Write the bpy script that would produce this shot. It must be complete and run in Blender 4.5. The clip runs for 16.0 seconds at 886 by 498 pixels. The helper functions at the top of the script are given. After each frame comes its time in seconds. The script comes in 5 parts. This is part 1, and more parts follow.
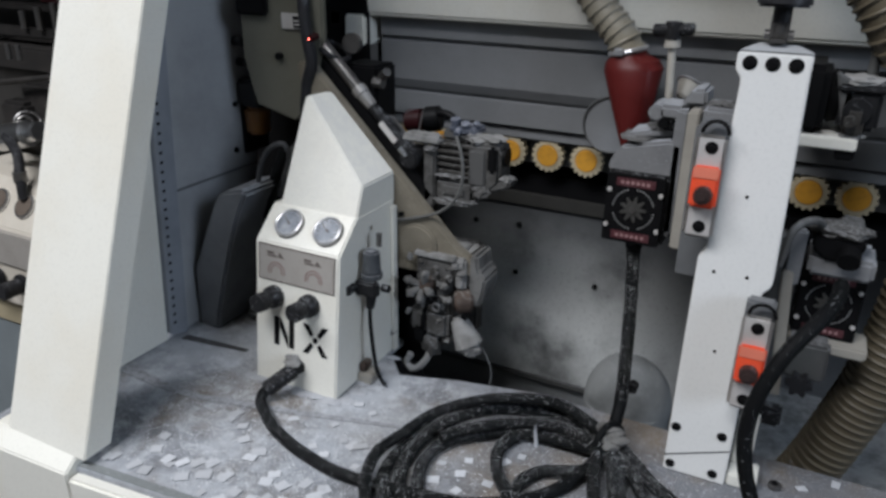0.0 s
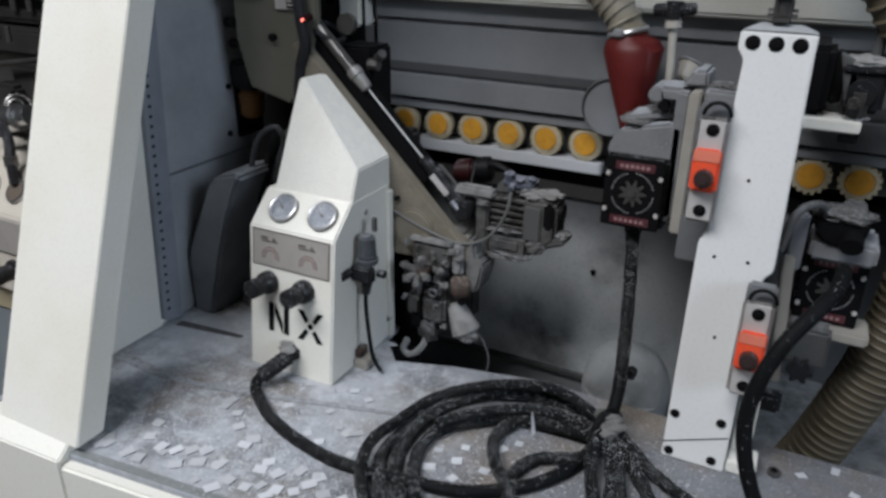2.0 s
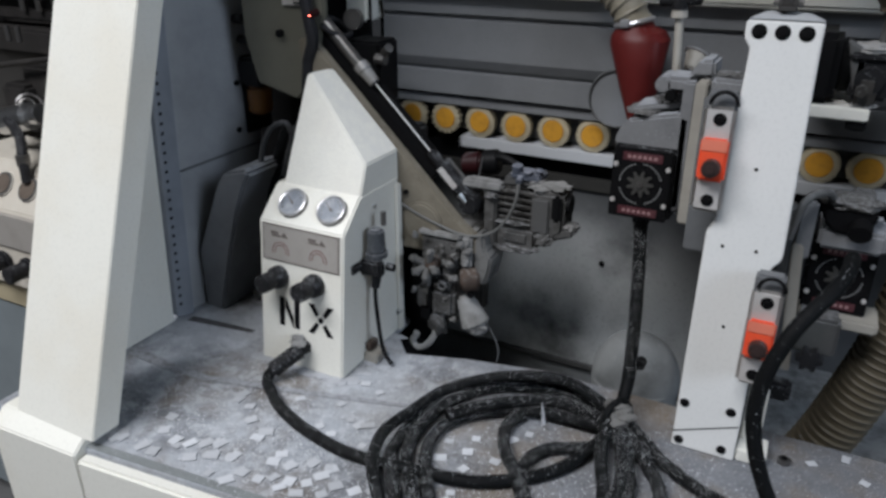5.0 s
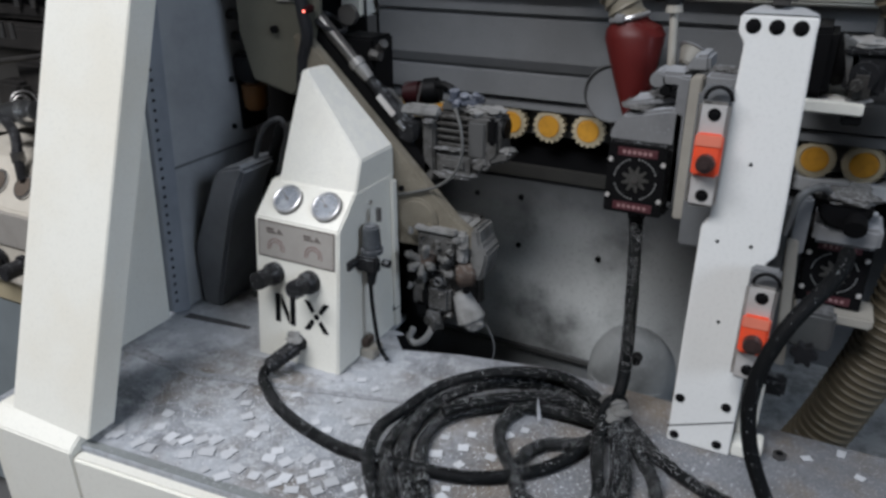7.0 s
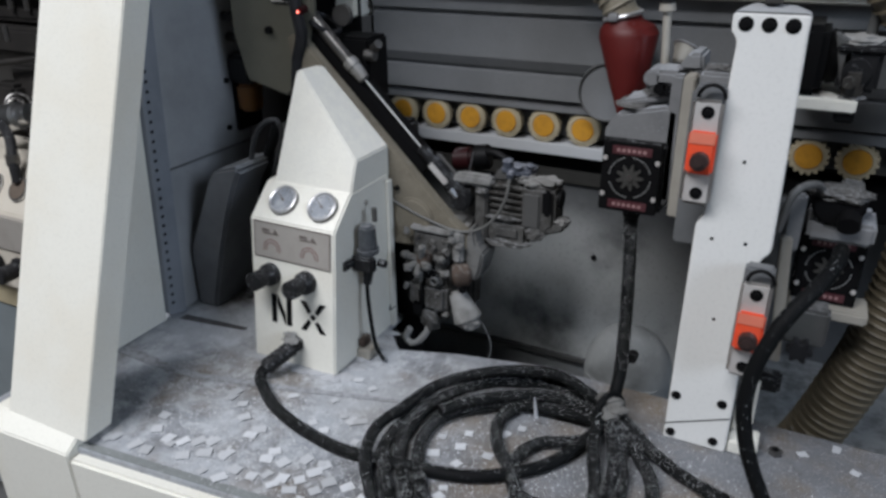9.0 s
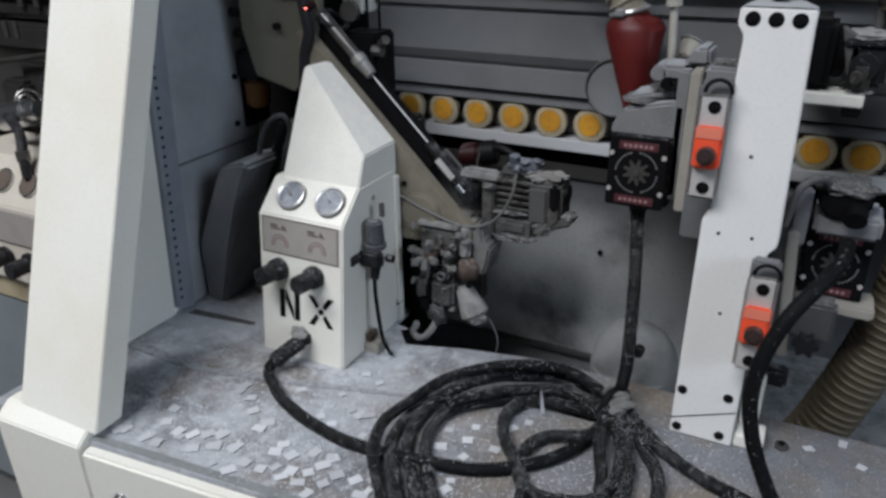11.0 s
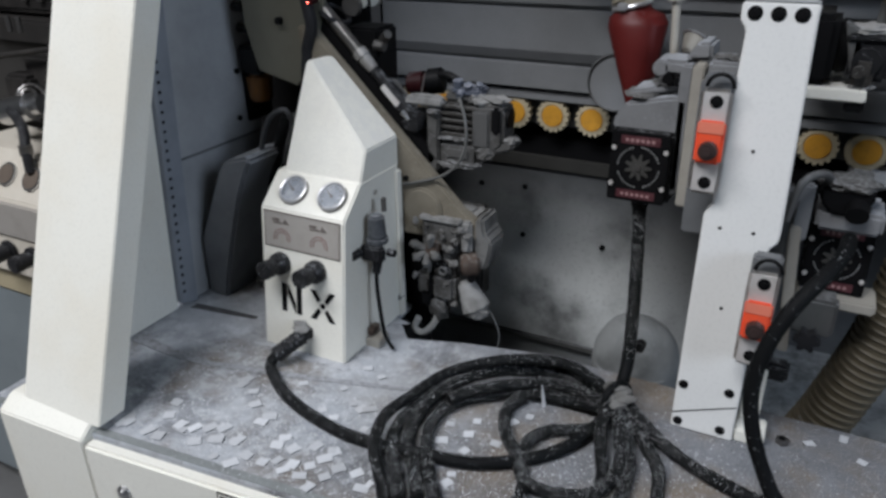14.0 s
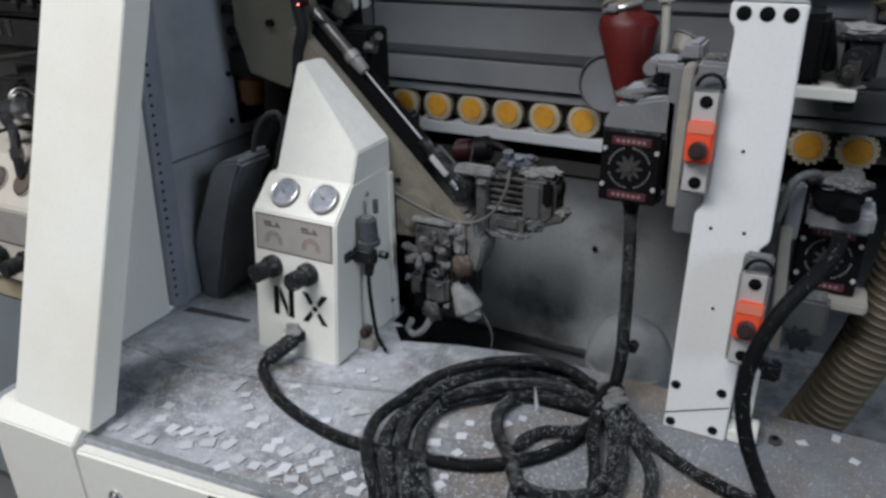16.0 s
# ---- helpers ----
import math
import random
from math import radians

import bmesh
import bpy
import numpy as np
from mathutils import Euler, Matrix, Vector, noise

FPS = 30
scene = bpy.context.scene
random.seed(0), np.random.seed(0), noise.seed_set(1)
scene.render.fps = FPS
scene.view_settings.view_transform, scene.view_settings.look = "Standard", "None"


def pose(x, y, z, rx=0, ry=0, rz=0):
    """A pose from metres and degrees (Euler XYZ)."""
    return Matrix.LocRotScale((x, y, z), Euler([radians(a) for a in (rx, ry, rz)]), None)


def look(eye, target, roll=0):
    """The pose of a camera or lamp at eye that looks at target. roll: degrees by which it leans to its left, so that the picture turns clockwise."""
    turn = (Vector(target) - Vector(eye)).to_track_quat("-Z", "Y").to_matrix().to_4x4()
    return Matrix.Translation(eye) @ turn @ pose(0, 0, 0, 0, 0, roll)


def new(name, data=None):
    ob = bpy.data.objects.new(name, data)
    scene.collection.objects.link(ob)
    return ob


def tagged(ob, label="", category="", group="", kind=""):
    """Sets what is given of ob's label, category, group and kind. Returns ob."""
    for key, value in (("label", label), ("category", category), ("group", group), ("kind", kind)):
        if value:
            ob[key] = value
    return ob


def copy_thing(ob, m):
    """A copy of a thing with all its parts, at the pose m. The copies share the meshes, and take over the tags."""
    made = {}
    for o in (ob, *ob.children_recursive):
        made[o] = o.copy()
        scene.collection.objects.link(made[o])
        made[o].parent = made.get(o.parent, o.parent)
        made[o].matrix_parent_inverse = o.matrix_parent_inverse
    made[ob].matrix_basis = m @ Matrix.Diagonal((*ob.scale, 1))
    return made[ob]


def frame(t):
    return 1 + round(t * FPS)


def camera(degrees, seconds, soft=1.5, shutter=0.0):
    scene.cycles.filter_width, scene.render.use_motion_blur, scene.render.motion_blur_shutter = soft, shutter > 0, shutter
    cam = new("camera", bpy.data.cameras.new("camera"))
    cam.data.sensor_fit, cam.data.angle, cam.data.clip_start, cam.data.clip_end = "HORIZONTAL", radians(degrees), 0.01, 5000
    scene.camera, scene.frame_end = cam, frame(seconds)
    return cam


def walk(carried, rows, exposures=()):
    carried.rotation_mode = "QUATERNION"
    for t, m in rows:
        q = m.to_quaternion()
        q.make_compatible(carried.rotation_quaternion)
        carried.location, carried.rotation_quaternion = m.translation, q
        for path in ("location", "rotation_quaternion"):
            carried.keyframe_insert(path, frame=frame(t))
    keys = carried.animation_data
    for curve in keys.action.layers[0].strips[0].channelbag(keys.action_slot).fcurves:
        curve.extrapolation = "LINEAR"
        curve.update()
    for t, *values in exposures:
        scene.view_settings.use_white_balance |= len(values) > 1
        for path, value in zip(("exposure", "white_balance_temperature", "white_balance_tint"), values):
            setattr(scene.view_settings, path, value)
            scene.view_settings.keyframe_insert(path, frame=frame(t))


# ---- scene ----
cam = camera(62.5, 16.0, soft=3.0, shutter=0.9)
PATH = [
    (0, (0.018, -0.066, 1.379), (-0.805, 1.585, 0.608), 0.9),
    (0.5, (0.017, -0.059, 1.376), (-0.804, 1.591, 0.6), 0.9),
    (1, (0.014, -0.058, 1.374), (-0.806, 1.591, 0.593), 1.0),
    (1.5, (0.012, -0.056, 1.374), (-0.797, 1.592, 0.58), 1.1),
    (2, (0.015, -0.052, 1.373), (-0.798, 1.587, 0.564), 0.9),
    (2.5, (0.015, -0.049, 1.372), (-0.793, 1.585, 0.551), 0.7),
    (3, (0.014, -0.052, 1.371), (-0.802, 1.582, 0.554), 0.5),
    (3.5, (0.012, -0.055, 1.373), (-0.817, 1.568, 0.55), 0.3),
    (4, (0.015, -0.058, 1.373), (-0.818, 1.566, 0.554), 0.2),
    (6.5, (0.02, -0.055, 1.372), (-0.806, 1.565, 0.541), -0.3),
    (7, (0.022, -0.054, 1.373), (-0.805, 1.565, 0.54), -0.2),
    (7.5, (0.021, -0.055, 1.37), (-0.803, 1.571, 0.546), -0.1),
    (8, (0.025, -0.05, 1.372), (-0.793, 1.574, 0.538), -0.4),
    (8.5, (0.024, -0.051, 1.371), (-0.794, 1.569, 0.532), -0.5),
    (9, (0.024, -0.055, 1.373), (-0.795, 1.568, 0.54), -0.5),
    (11.5, (0.026, -0.062, 1.373), (-0.808, 1.549, 0.53), -0.7),
    (12, (0.027, -0.064, 1.372), (-0.807, 1.546, 0.528), -0.6),
    (12.5, (0.025, -0.066, 1.371), (-0.811, 1.541, 0.522), -0.5),
    (13, (0.027, -0.063, 1.373), (-0.805, 1.545, 0.523), -0.3),
    (13.5, (0.026, -0.064, 1.371), (-0.81, 1.541, 0.52), -0.4),
    (14, (0.027, -0.062, 1.372), (-0.809, 1.543, 0.52), -0.7),
    (14.5, (0.03, -0.06, 1.371), (-0.803, 1.547, 0.521), -0.7),
    (15, (0.03, -0.061, 1.371), (-0.797, 1.548, 0.516), -0.7),
    (15.5, (0.032, -0.056, 1.371), (-0.793, 1.552, 0.512), -0.8),
    (16, (0.032, -0.058, 1.371), (-0.796, 1.553, 0.524), -0.9),
]
walk(cam, [(t, look(eye, target, roll)) for t, eye, target, roll in PATH])

# ---- light: closed hall, ceiling light in front, added cool fill from the right ----
world = bpy.data.worlds.new("hall_air")
world.use_nodes = True
world.node_tree.nodes["Background"].inputs[0].default_value = (0.75, 0.85, 1.0, 1)
world.node_tree.nodes["Background"].inputs[1].default_value = 0.004
scene.world = world


def area_lamp(x, y, z, sx, sy, power, colour, target=None):
    d = bpy.data.lights.new("area_lamp", "AREA")
    d.shape, d.size, d.size_y, d.energy, d.color = "RECTANGLE", sx, sy, power, colour
    o = new("area_lamp", d)
    o.matrix_world = look((x, y, z), target) if target else pose(x, y, z)
    return o


area_lamp(-1.5, -1.7, 4.6, 3.4, 1.3, 294, (0.945, 0.962, 1.01))
# added fill for faces turned right; stands for no known lamp
area_lamp(4.0, -1.1, 3.0, 1.6, 1.6, 80, (0.78, 0.92, 1.14), (-0.6, 0.5, 1.0))
scene.view_settings.exposure = 0.0


# ---- materials ----
def ramp(nt, fac, lo, hi):
    n = nt.nodes.new("ShaderNodeMapRange")
    n.interpolation_type = "SMOOTHSTEP"
    n.inputs["From Min"].default_value, n.inputs["From Max"].default_value = lo, hi
    nt.links.new(fac, n.inputs["Value"])
    return n.outputs["Result"]


def noise_tex(nt, vec, scale, detail=4, rough=0.6):
    n = nt.nodes.new("ShaderNodeTexNoise")
    n.inputs["Scale"].default_value, n.inputs["Detail"].default_value, n.inputs["Roughness"].default_value = scale, detail, rough
    nt.links.new(vec, n.inputs["Vector"])
    return n.outputs["Fac"]


def times_(nt, a, b):
    n = nt.nodes.new("ShaderNodeMath")
    n.operation = "MULTIPLY"
    for s, v in zip(n.inputs, (a, b)):
        if isinstance(v, (int, float)):
            s.default_value = v
        else:
            nt.links.new(v, s)
    return n.outputs[0]


def mix(nt, fac, a, b):
    n = nt.nodes.new("ShaderNodeMix")
    n.data_type = "RGBA"
    for s, v in ((n.inputs[0], fac), (n.inputs[6], a), (n.inputs[7], b)):
        if isinstance(v, (int, float)):
            s.default_value = v
        elif isinstance(v, tuple):
            s.default_value = (*v[:3], 1)
        else:
            nt.links.new(v, s)
    return n.outputs[2]


def mat(name, base, rough=0.5, metal=0.0, stain=None, stain_amt=0.5, scale=9.0, dust=0.0, dust_rgb=(0.36, 0.375, 0.39),
        speck=0.0, bump=0.15, grain=220.0, space="Object", spread=0.0, spec=0.5):
    """Paint or metal with stains (large), grain (small), dust on what faces up, and clinging specks."""
    m = bpy.data.materials.new(name)
    m.use_nodes = True
    nt = m.node_tree
    b = nt.nodes["Principled BSDF"]
    vec = nt.nodes.new("ShaderNodeTexCoord").outputs[space]
    big, fine = noise_tex(nt, vec, scale, 5), noise_tex(nt, vec, grain, 3)
    stain = stain or tuple(c * 0.72 for c in base)
    col = mix(nt, times_(nt, ramp(nt, big, 0.42, 0.72), stain_amt), base, stain)
    col = mix(nt, times_(nt, ramp(nt, fine, 0.45, 0.75), 0.22), col, tuple(c * 0.7 for c in base))
    if spread:
        inf = nt.nodes.new("ShaderNodeObjectInfo").outputs["Random"]
        col = mix(nt, times_(nt, inf, spread), col, tuple(c * 0.55 for c in base))
    b.inputs["Specular IOR Level"].default_value = spec
    if dust or speck:
        geo = nt.nodes.new("ShaderNodeNewGeometry")
        sep = nt.nodes.new("ShaderNodeSeparateXYZ")
        nt.links.new(geo.outputs["Normal"], sep.inputs[0])
        cover = None
        if dust:
            up = ramp(nt, sep.outputs[2], 0.05, 0.85)
            patch = ramp(nt, noise_tex(nt, vec, scale * 4, 6, 0.7), 0.62 - 0.45 * dust, 0.80 - 0.3 * dust)
            cover = times_(nt, times_(nt, up, patch), min(1, dust + 0.25))
        if speck:
            sp = times_(nt, ramp(nt, noise_tex(nt, vec, 330, 2, 0.6), 0.68 - 0.22 * speck, 0.74 - 0.2 * speck), 0.85)
            zone = ramp(nt, noise_tex(nt, vec, 26, 3), 0.34, 0.6)
            sp = times_(nt, sp, zone)
            if cover is None:
                cover = sp
            else:
                mx = nt.nodes.new("ShaderNodeMath")
                mx.operation = "MAXIMUM"
                nt.links.new(cover, mx.inputs[0])
                nt.links.new(sp, mx.inputs[1])
                cover = mx.outputs[0]
        col = mix(nt, cover, col, dust_rgb)
        rm = nt.nodes.new("ShaderNodeMapRange")
        rm.inputs["To Min"].default_value, rm.inputs["To Max"].default_value = rough, 0.95
        nt.links.new(cover, rm.inputs["Value"])
        nt.links.new(rm.outputs[0], b.inputs["Roughness"])
        if metal:
            mm = nt.nodes.new("ShaderNodeMapRange")
            mm.inputs["To Min"].default_value, mm.inputs["To Max"].default_value = metal, 0.0
            nt.links.new(cover, mm.inputs["Value"])
            nt.links.new(mm.outputs[0], b.inputs["Metallic"])
    else:
        rm = nt.nodes.new("ShaderNodeMapRange")
        rm.inputs["To Min"].default_value, rm.inputs["To Max"].default_value = rough * 0.85, min(1, rough * 1.25)
        nt.links.new(big, rm.inputs["Value"])
        nt.links.new(rm.outputs[0], b.inputs["Roughness"])
        b.inputs["Metallic"].default_value = metal
    nt.links.new(col, b.inputs["Base Color"])
    if bump:
        bp = nt.nodes.new("ShaderNodeBump")
        bp.inputs["Strength"].default_value, bp.inputs["Distance"].default_value = bump, 0.0015
        nt.links.new(fine, bp.inputs["Height"])
        nt.links.new(bp.outputs[0], b.inputs["Normal"])
    return m


CREAM = mat("cream_enamel", (0.76, 0.745, 0.675), 0.38, stain=(0.68, 0.62, 0.50), stain_amt=0.35, scale=6, bump=0.06)
CREAM_DUSTY = mat("cream_enamel_dusty", (0.76, 0.745, 0.675), 0.45, stain=(0.66, 0.62, 0.54), stain_amt=0.4, scale=11, dust=0.6, dust_rgb=(0.68, 0.67, 0.63), bump=0.4)
WHITE = mat("white_enamel", (0.72, 0.72, 0.70), 0.42, stain=(0.66, 0.66, 0.64), stain_amt=0.35, scale=7, bump=0.06)
GREY = mat("grey_enamel", (0.14, 0.145, 0.15), 0.55, stain=(0.085, 0.088, 0.093), stain_amt=0.6, scale=7, bump=0.1)
GREY_DUSTY = mat("grey_casting_dusty", (0.085, 0.084, 0.082), 0.6, stain=(0.045, 0.055, 0.055), scale=14, dust=0.6, dust_rgb=(0.22, 0.222, 0.225), bump=0.3, spec=0.18)
STEEL_STRIP = mat("bare_steel_strip", (0.034, 0.033, 0.03), 0.6, 0.1, stain=(0.018, 0.0175, 0.016), scale=20, spec=0.2)
ALU = mat("aluminium_extrusion", (0.205, 0.21, 0.216), 0.5, 0.1, stain=(0.15, 0.154, 0.158), scale=9, dust=0.2, bump=0.05)
ALU_PLATE = mat("brushed_aluminium", (0.62, 0.60, 0.58), 0.4, 0.4, stain=(0.5, 0.45, 0.42), scale=30)
WORN_CHROME = mat("dusty_chrome", (0.62, 0.62, 0.63), 0.3, 0.8, stain=(0.45, 0.45, 0.46), scale=60, dust=0.35, dust_rgb=(0.5, 0.51, 0.53), bump=0.1)
CHROME = mat("chrome", (0.60, 0.60, 0.60), 0.28, 1.0, bump=0.0)
STEEL = mat("dark_steel", (0.20, 0.195, 0.19), 0.3, 0.85, stain=(0.2, 0.18, 0.16), scale=25, dust=0.25)
BLACK = mat("black_plastic", (0.022, 0.022, 0.024), 0.38, dust=0.2, scale=26, bump=0.1, spec=0.18)
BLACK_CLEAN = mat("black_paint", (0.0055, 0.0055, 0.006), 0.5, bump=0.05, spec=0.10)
BLACK_DUSTY = mat("black_iron_dusty", (0.012, 0.012, 0.013), 0.6, dust=0.3, scale=20, speck=0.2, bump=0.3, spec=0.18)
RUBBER = mat("black_cable_jacket", (0.006, 0.0065, 0.007), 0.6, dust=0.0, scale=22, speck=0.08, bump=0.25, spec=0.08)
RUBBER_FURRY = mat("black_cable_jacket_caked", (0.006, 0.0065, 0.007), 0.6, dust=0.0, scale=20, speck=0.02, bump=0.5, spec=0.08)
TAN = mat("tan_casting_sawdust", (0.175, 0.155, 0.118), 0.8, stain=(0.10, 0.086, 0.062), stain_amt=0.8, scale=16, speck=0.4, dust=0.35, dust_rgb=(0.24, 0.22, 0.18), bump=0.4)
CAKED = mat("caked_white_dust", (0.155, 0.153, 0.147), 0.95, stain=(0.034, 0.032, 0.029), stain_amt=0.9, scale=28, bump=0.9, grain=140, spec=0.18)
RED = mat("red_plastic_hood", (0.085, 0.0085, 0.0075), 0.45, stain=(0.045, 0.005, 0.005), stain_amt=0.7, scale=18, dust=0.06, bump=0.05, spec=0.25)
DARK_RED = mat("dark_red_plastic", (0.022, 0.004, 0.005), 0.5, dust=0.1, spec=0.18)
ORANGE = mat("orange_plastic", (0.82, 0.085, 0.028), 0.45, stain=(0.55, 0.08, 0.05), scale=40, bump=0.08, dust=0.12)
PINK = mat("faded_red_label", (0.06, 0.010, 0.015), 0.6, stain=(0.12, 0.05, 0.055), stain_amt=0.8, scale=60)
TYRE = mat("cream_rubber_tyre", (0.47, 0.405, 0.28), 0.65, stain=(0.32, 0.27, 0.18), scale=45, spread=0.2)
HUB = mat("yellow_nylon_hub", (0.62, 0.30, 0.03), 0.5, stain=(0.42, 0.20, 0.03), stain_amt=0.7, scale=60, bump=0.05, spread=0.3)
# lit copy of the beige hose colour, for the one above the red hood
HOSE_LIT = mat("lit_beige_hose", (0.24, 0.215, 0.165), 0.5, stain=(0.14, 0.125, 0.09), scale=12, dust=0.3)
CAKED_PALE = mat("thick_white_dust", (0.25, 0.248, 0.242), 0.95, stain=(0.12, 0.118, 0.11), stain_amt=0.9, scale=34, bump=0.9, grain=140, spec=0.18)
BLACK_POWDERED = mat("black_plastic_powdered", (0.014, 0.014, 0.015), 0.42, dust=0.24, dust_rgb=(0.5, 0.52, 0.54), scale=60, speck=0.22, bump=0.2, spec=0.18)
# darker copy of the same beige, with the right side's shade in it
HOSE_SHADED = mat("shaded_beige_hose", (0.115, 0.095, 0.063), 0.5, stain=(0.06, 0.05, 0.033), scale=12, dust=0.15)
AMBER = mat("amber_plastic", (0.19, 0.08, 0.018), 0.3, stain=(0.12, 0.055, 0.018), scale=20)
DIAL = mat("gauge_dial", (0.20, 0.22, 0.25), 0.3, stain=(0.46, 0.47, 0.49), scale=42, stain_amt=0.85)
DIAL_BROWN = mat("aged_gauge_dial", (0.13, 0.105, 0.085), 0.3, stain=(0.08, 0.06, 0.05), scale=40)
# pit dust made paler: the haze over the pit is put into its colour
PIT_HAZE_DUST = mat("hazy_pit_dust", (0.20, 0.205, 0.205), 0.95, stain=(0.11, 0.113, 0.113), stain_amt=0.8, scale=8, dust=0.6, dust_rgb=(0.36, 0.37, 0.37), bump=0.5, spec=0.1)
PALE_CAST = mat("pale_grey_casting", (0.20, 0.203, 0.208), 0.6, stain=(0.11, 0.112, 0.118), scale=16, dust=0.7, dust_rgb=(0.34, 0.355, 0.38), speck=0.15, bump=0.3, spec=0.2)
GRIMY = mat("grimy_iron", (0.045, 0.042, 0.038), 0.7, stain=(0.018, 0.017, 0.016), stain_amt=0.8, scale=30, dust=0.55, dust_rgb=(0.20, 0.20, 0.195), speck=0.3, bump=0.5, spec=0.15)
SPECKLED = mat("speckled_grey_dust", (0.088, 0.086, 0.082), 0.95, stain=(0.036, 0.034, 0.031), stain_amt=0.9, scale=42, dust=0.5, dust_rgb=(0.25, 0.252, 0.258), speck=0.3, bump=0.9, grain=160, spec=0.1)
BROWN_RUST = mat("rusty_brown_iron", (0.085, 0.062, 0.05), 0.75, stain=(0.04, 0.03, 0.026), stain_amt=0.8, scale=40, dust=0.4, dust_rgb=(0.24, 0.23, 0.21), bump=0.5, spec=0.15)
LABEL = mat("brushed_label_plate", (0.40, 0.375, 0.345), 0.45, 0.2, stain=(0.32, 0.29, 0.26), scale=25)
INK = mat("faded_print", (0.13, 0.11, 0.10), 0.6)
RED_INK = mat("faded_red_print", (0.21, 0.125, 0.115), 0.6)
BOARD = mat("white_melamine_board", (0.47, 0.48, 0.49), 0.4, stain=(0.40, 0.41, 0.42), scale=5, bump=0.03)
CHIP = mat("white_plastic_chip", (0.60, 0.615, 0.64), 0.55, stain=(0.56, 0.57, 0.59), scale=60, spread=0.75)
FLAKE_DRIFT = mat("powder_drift_dust", (0.40, 0.41, 0.43), 0.95, stain=(0.28, 0.285, 0.30), scale=60, bump=0.6)
FLAKE = mat("white_sanding_dust", (0.62, 0.635, 0.65), 0.95, bump=0)
BLUEGREY = mat("blue_grey_enamel", (0.205, 0.235, 0.25), 0.5, stain=(0.15, 0.17, 0.18), scale=6)
OCHRE = mat("ochre_band", (0.42, 0.36, 0.24), 0.6, stain=(0.3, 0.25, 0.16), scale=8)
HALL = mat("hall_plaster", (0.16, 0.165, 0.17), 0.9, scale=0.8, grain=30)
CONCRETE = mat("concrete_floor", (0.11, 0.11, 0.11), 0.8, stain=(0.07, 0.07, 0.07), stain_amt=0.8, scale=2.5, grain=60)
CLEAR = mat("cloudy_tube", (0.10, 0.10, 0.095), 0.4)
POLISHED = mat("polished_rod_steel", (0.85, 0.85, 0.84), 0.42, 0.6, bump=0)
PARTITION = mat("pale_grey_enamel", (0.34, 0.35, 0.36), 0.55, stain=(0.23, 0.237, 0.245), stain_amt=0.7, scale=6, bump=0.1)
BEIGE = mat("dirty_beige_bar", (0.34, 0.32, 0.28), 0.5, stain=(0.24, 0.22, 0.19), scale=14)


def table_material():
    """Galvanised table top: brown wear, white powder drifts, fine specks, cable shade painted in."""
    m = bpy.data.materials.new("dusty_table_sheet")
    m.use_nodes = True
    nt = m.node_tree
    b = nt.nodes["Principled BSDF"]
    vec = nt.nodes.new("ShaderNodeTexCoord").outputs["Object"]
    col = mix(nt, ramp(nt, noise_tex(nt, vec, 7, 6, 0.65), 0.42, 0.66), (0.135, 0.14, 0.152), (0.165, 0.135, 0.105))
    sep = nt.nodes.new("ShaderNodeSeparateXYZ")
    nt.links.new(vec, sep.inputs[0])
    # less powder to the right; the darkening there also holds the cables' shade
    drift = ramp(nt, sep.outputs[0], -0.18, -0.52)
    thick = nt.nodes.new("ShaderNodeMapRange")
    thick.inputs["To Min"].default_value, thick.inputs["To Max"].default_value = 0.12, 1.0
    nt.links.new(drift, thick.inputs["Value"])
    thick = thick.outputs[0]
    col = mix(nt, times_(nt, times_(nt, ramp(nt, noise_tex(nt, vec, 4.5, 7, 0.7), 0.36, 0.60), 0.8), thick), col, (0.42, 0.445, 0.48))
    col = mix(nt, times_(nt, times_(nt, ramp(nt, noise_tex(nt, vec, 38, 5, 0.7), 0.46, 0.68), 0.65), thick), col, (0.52, 0.54, 0.57))
    col = mix(nt, times_(nt, ramp(nt, noise_tex(nt, vec, 420, 2, 0.6), 0.60, 0.68), 0.7), col, (0.52, 0.53, 0.55))
    col = mix(nt, times_(nt, ramp(nt, noise_tex(nt, vec, 260, 2, 0.5), 0.64, 0.72), 0.6), col, (0.05, 0.042, 0.036))
    nt.links.new(col, b.inputs["Base Color"])
    b.inputs["Roughness"].default_value = 0.9
    bp = nt.nodes.new("ShaderNodeBump")
    bp.inputs["Strength"].default_value, bp.inputs["Distance"].default_value = 0.6, 0.002
    nt.links.new(noise_tex(nt, vec, 300, 3), bp.inputs["Height"])
    nt.links.new(bp.outputs[0], b.inputs["Normal"])
    return m


TABLE = table_material()


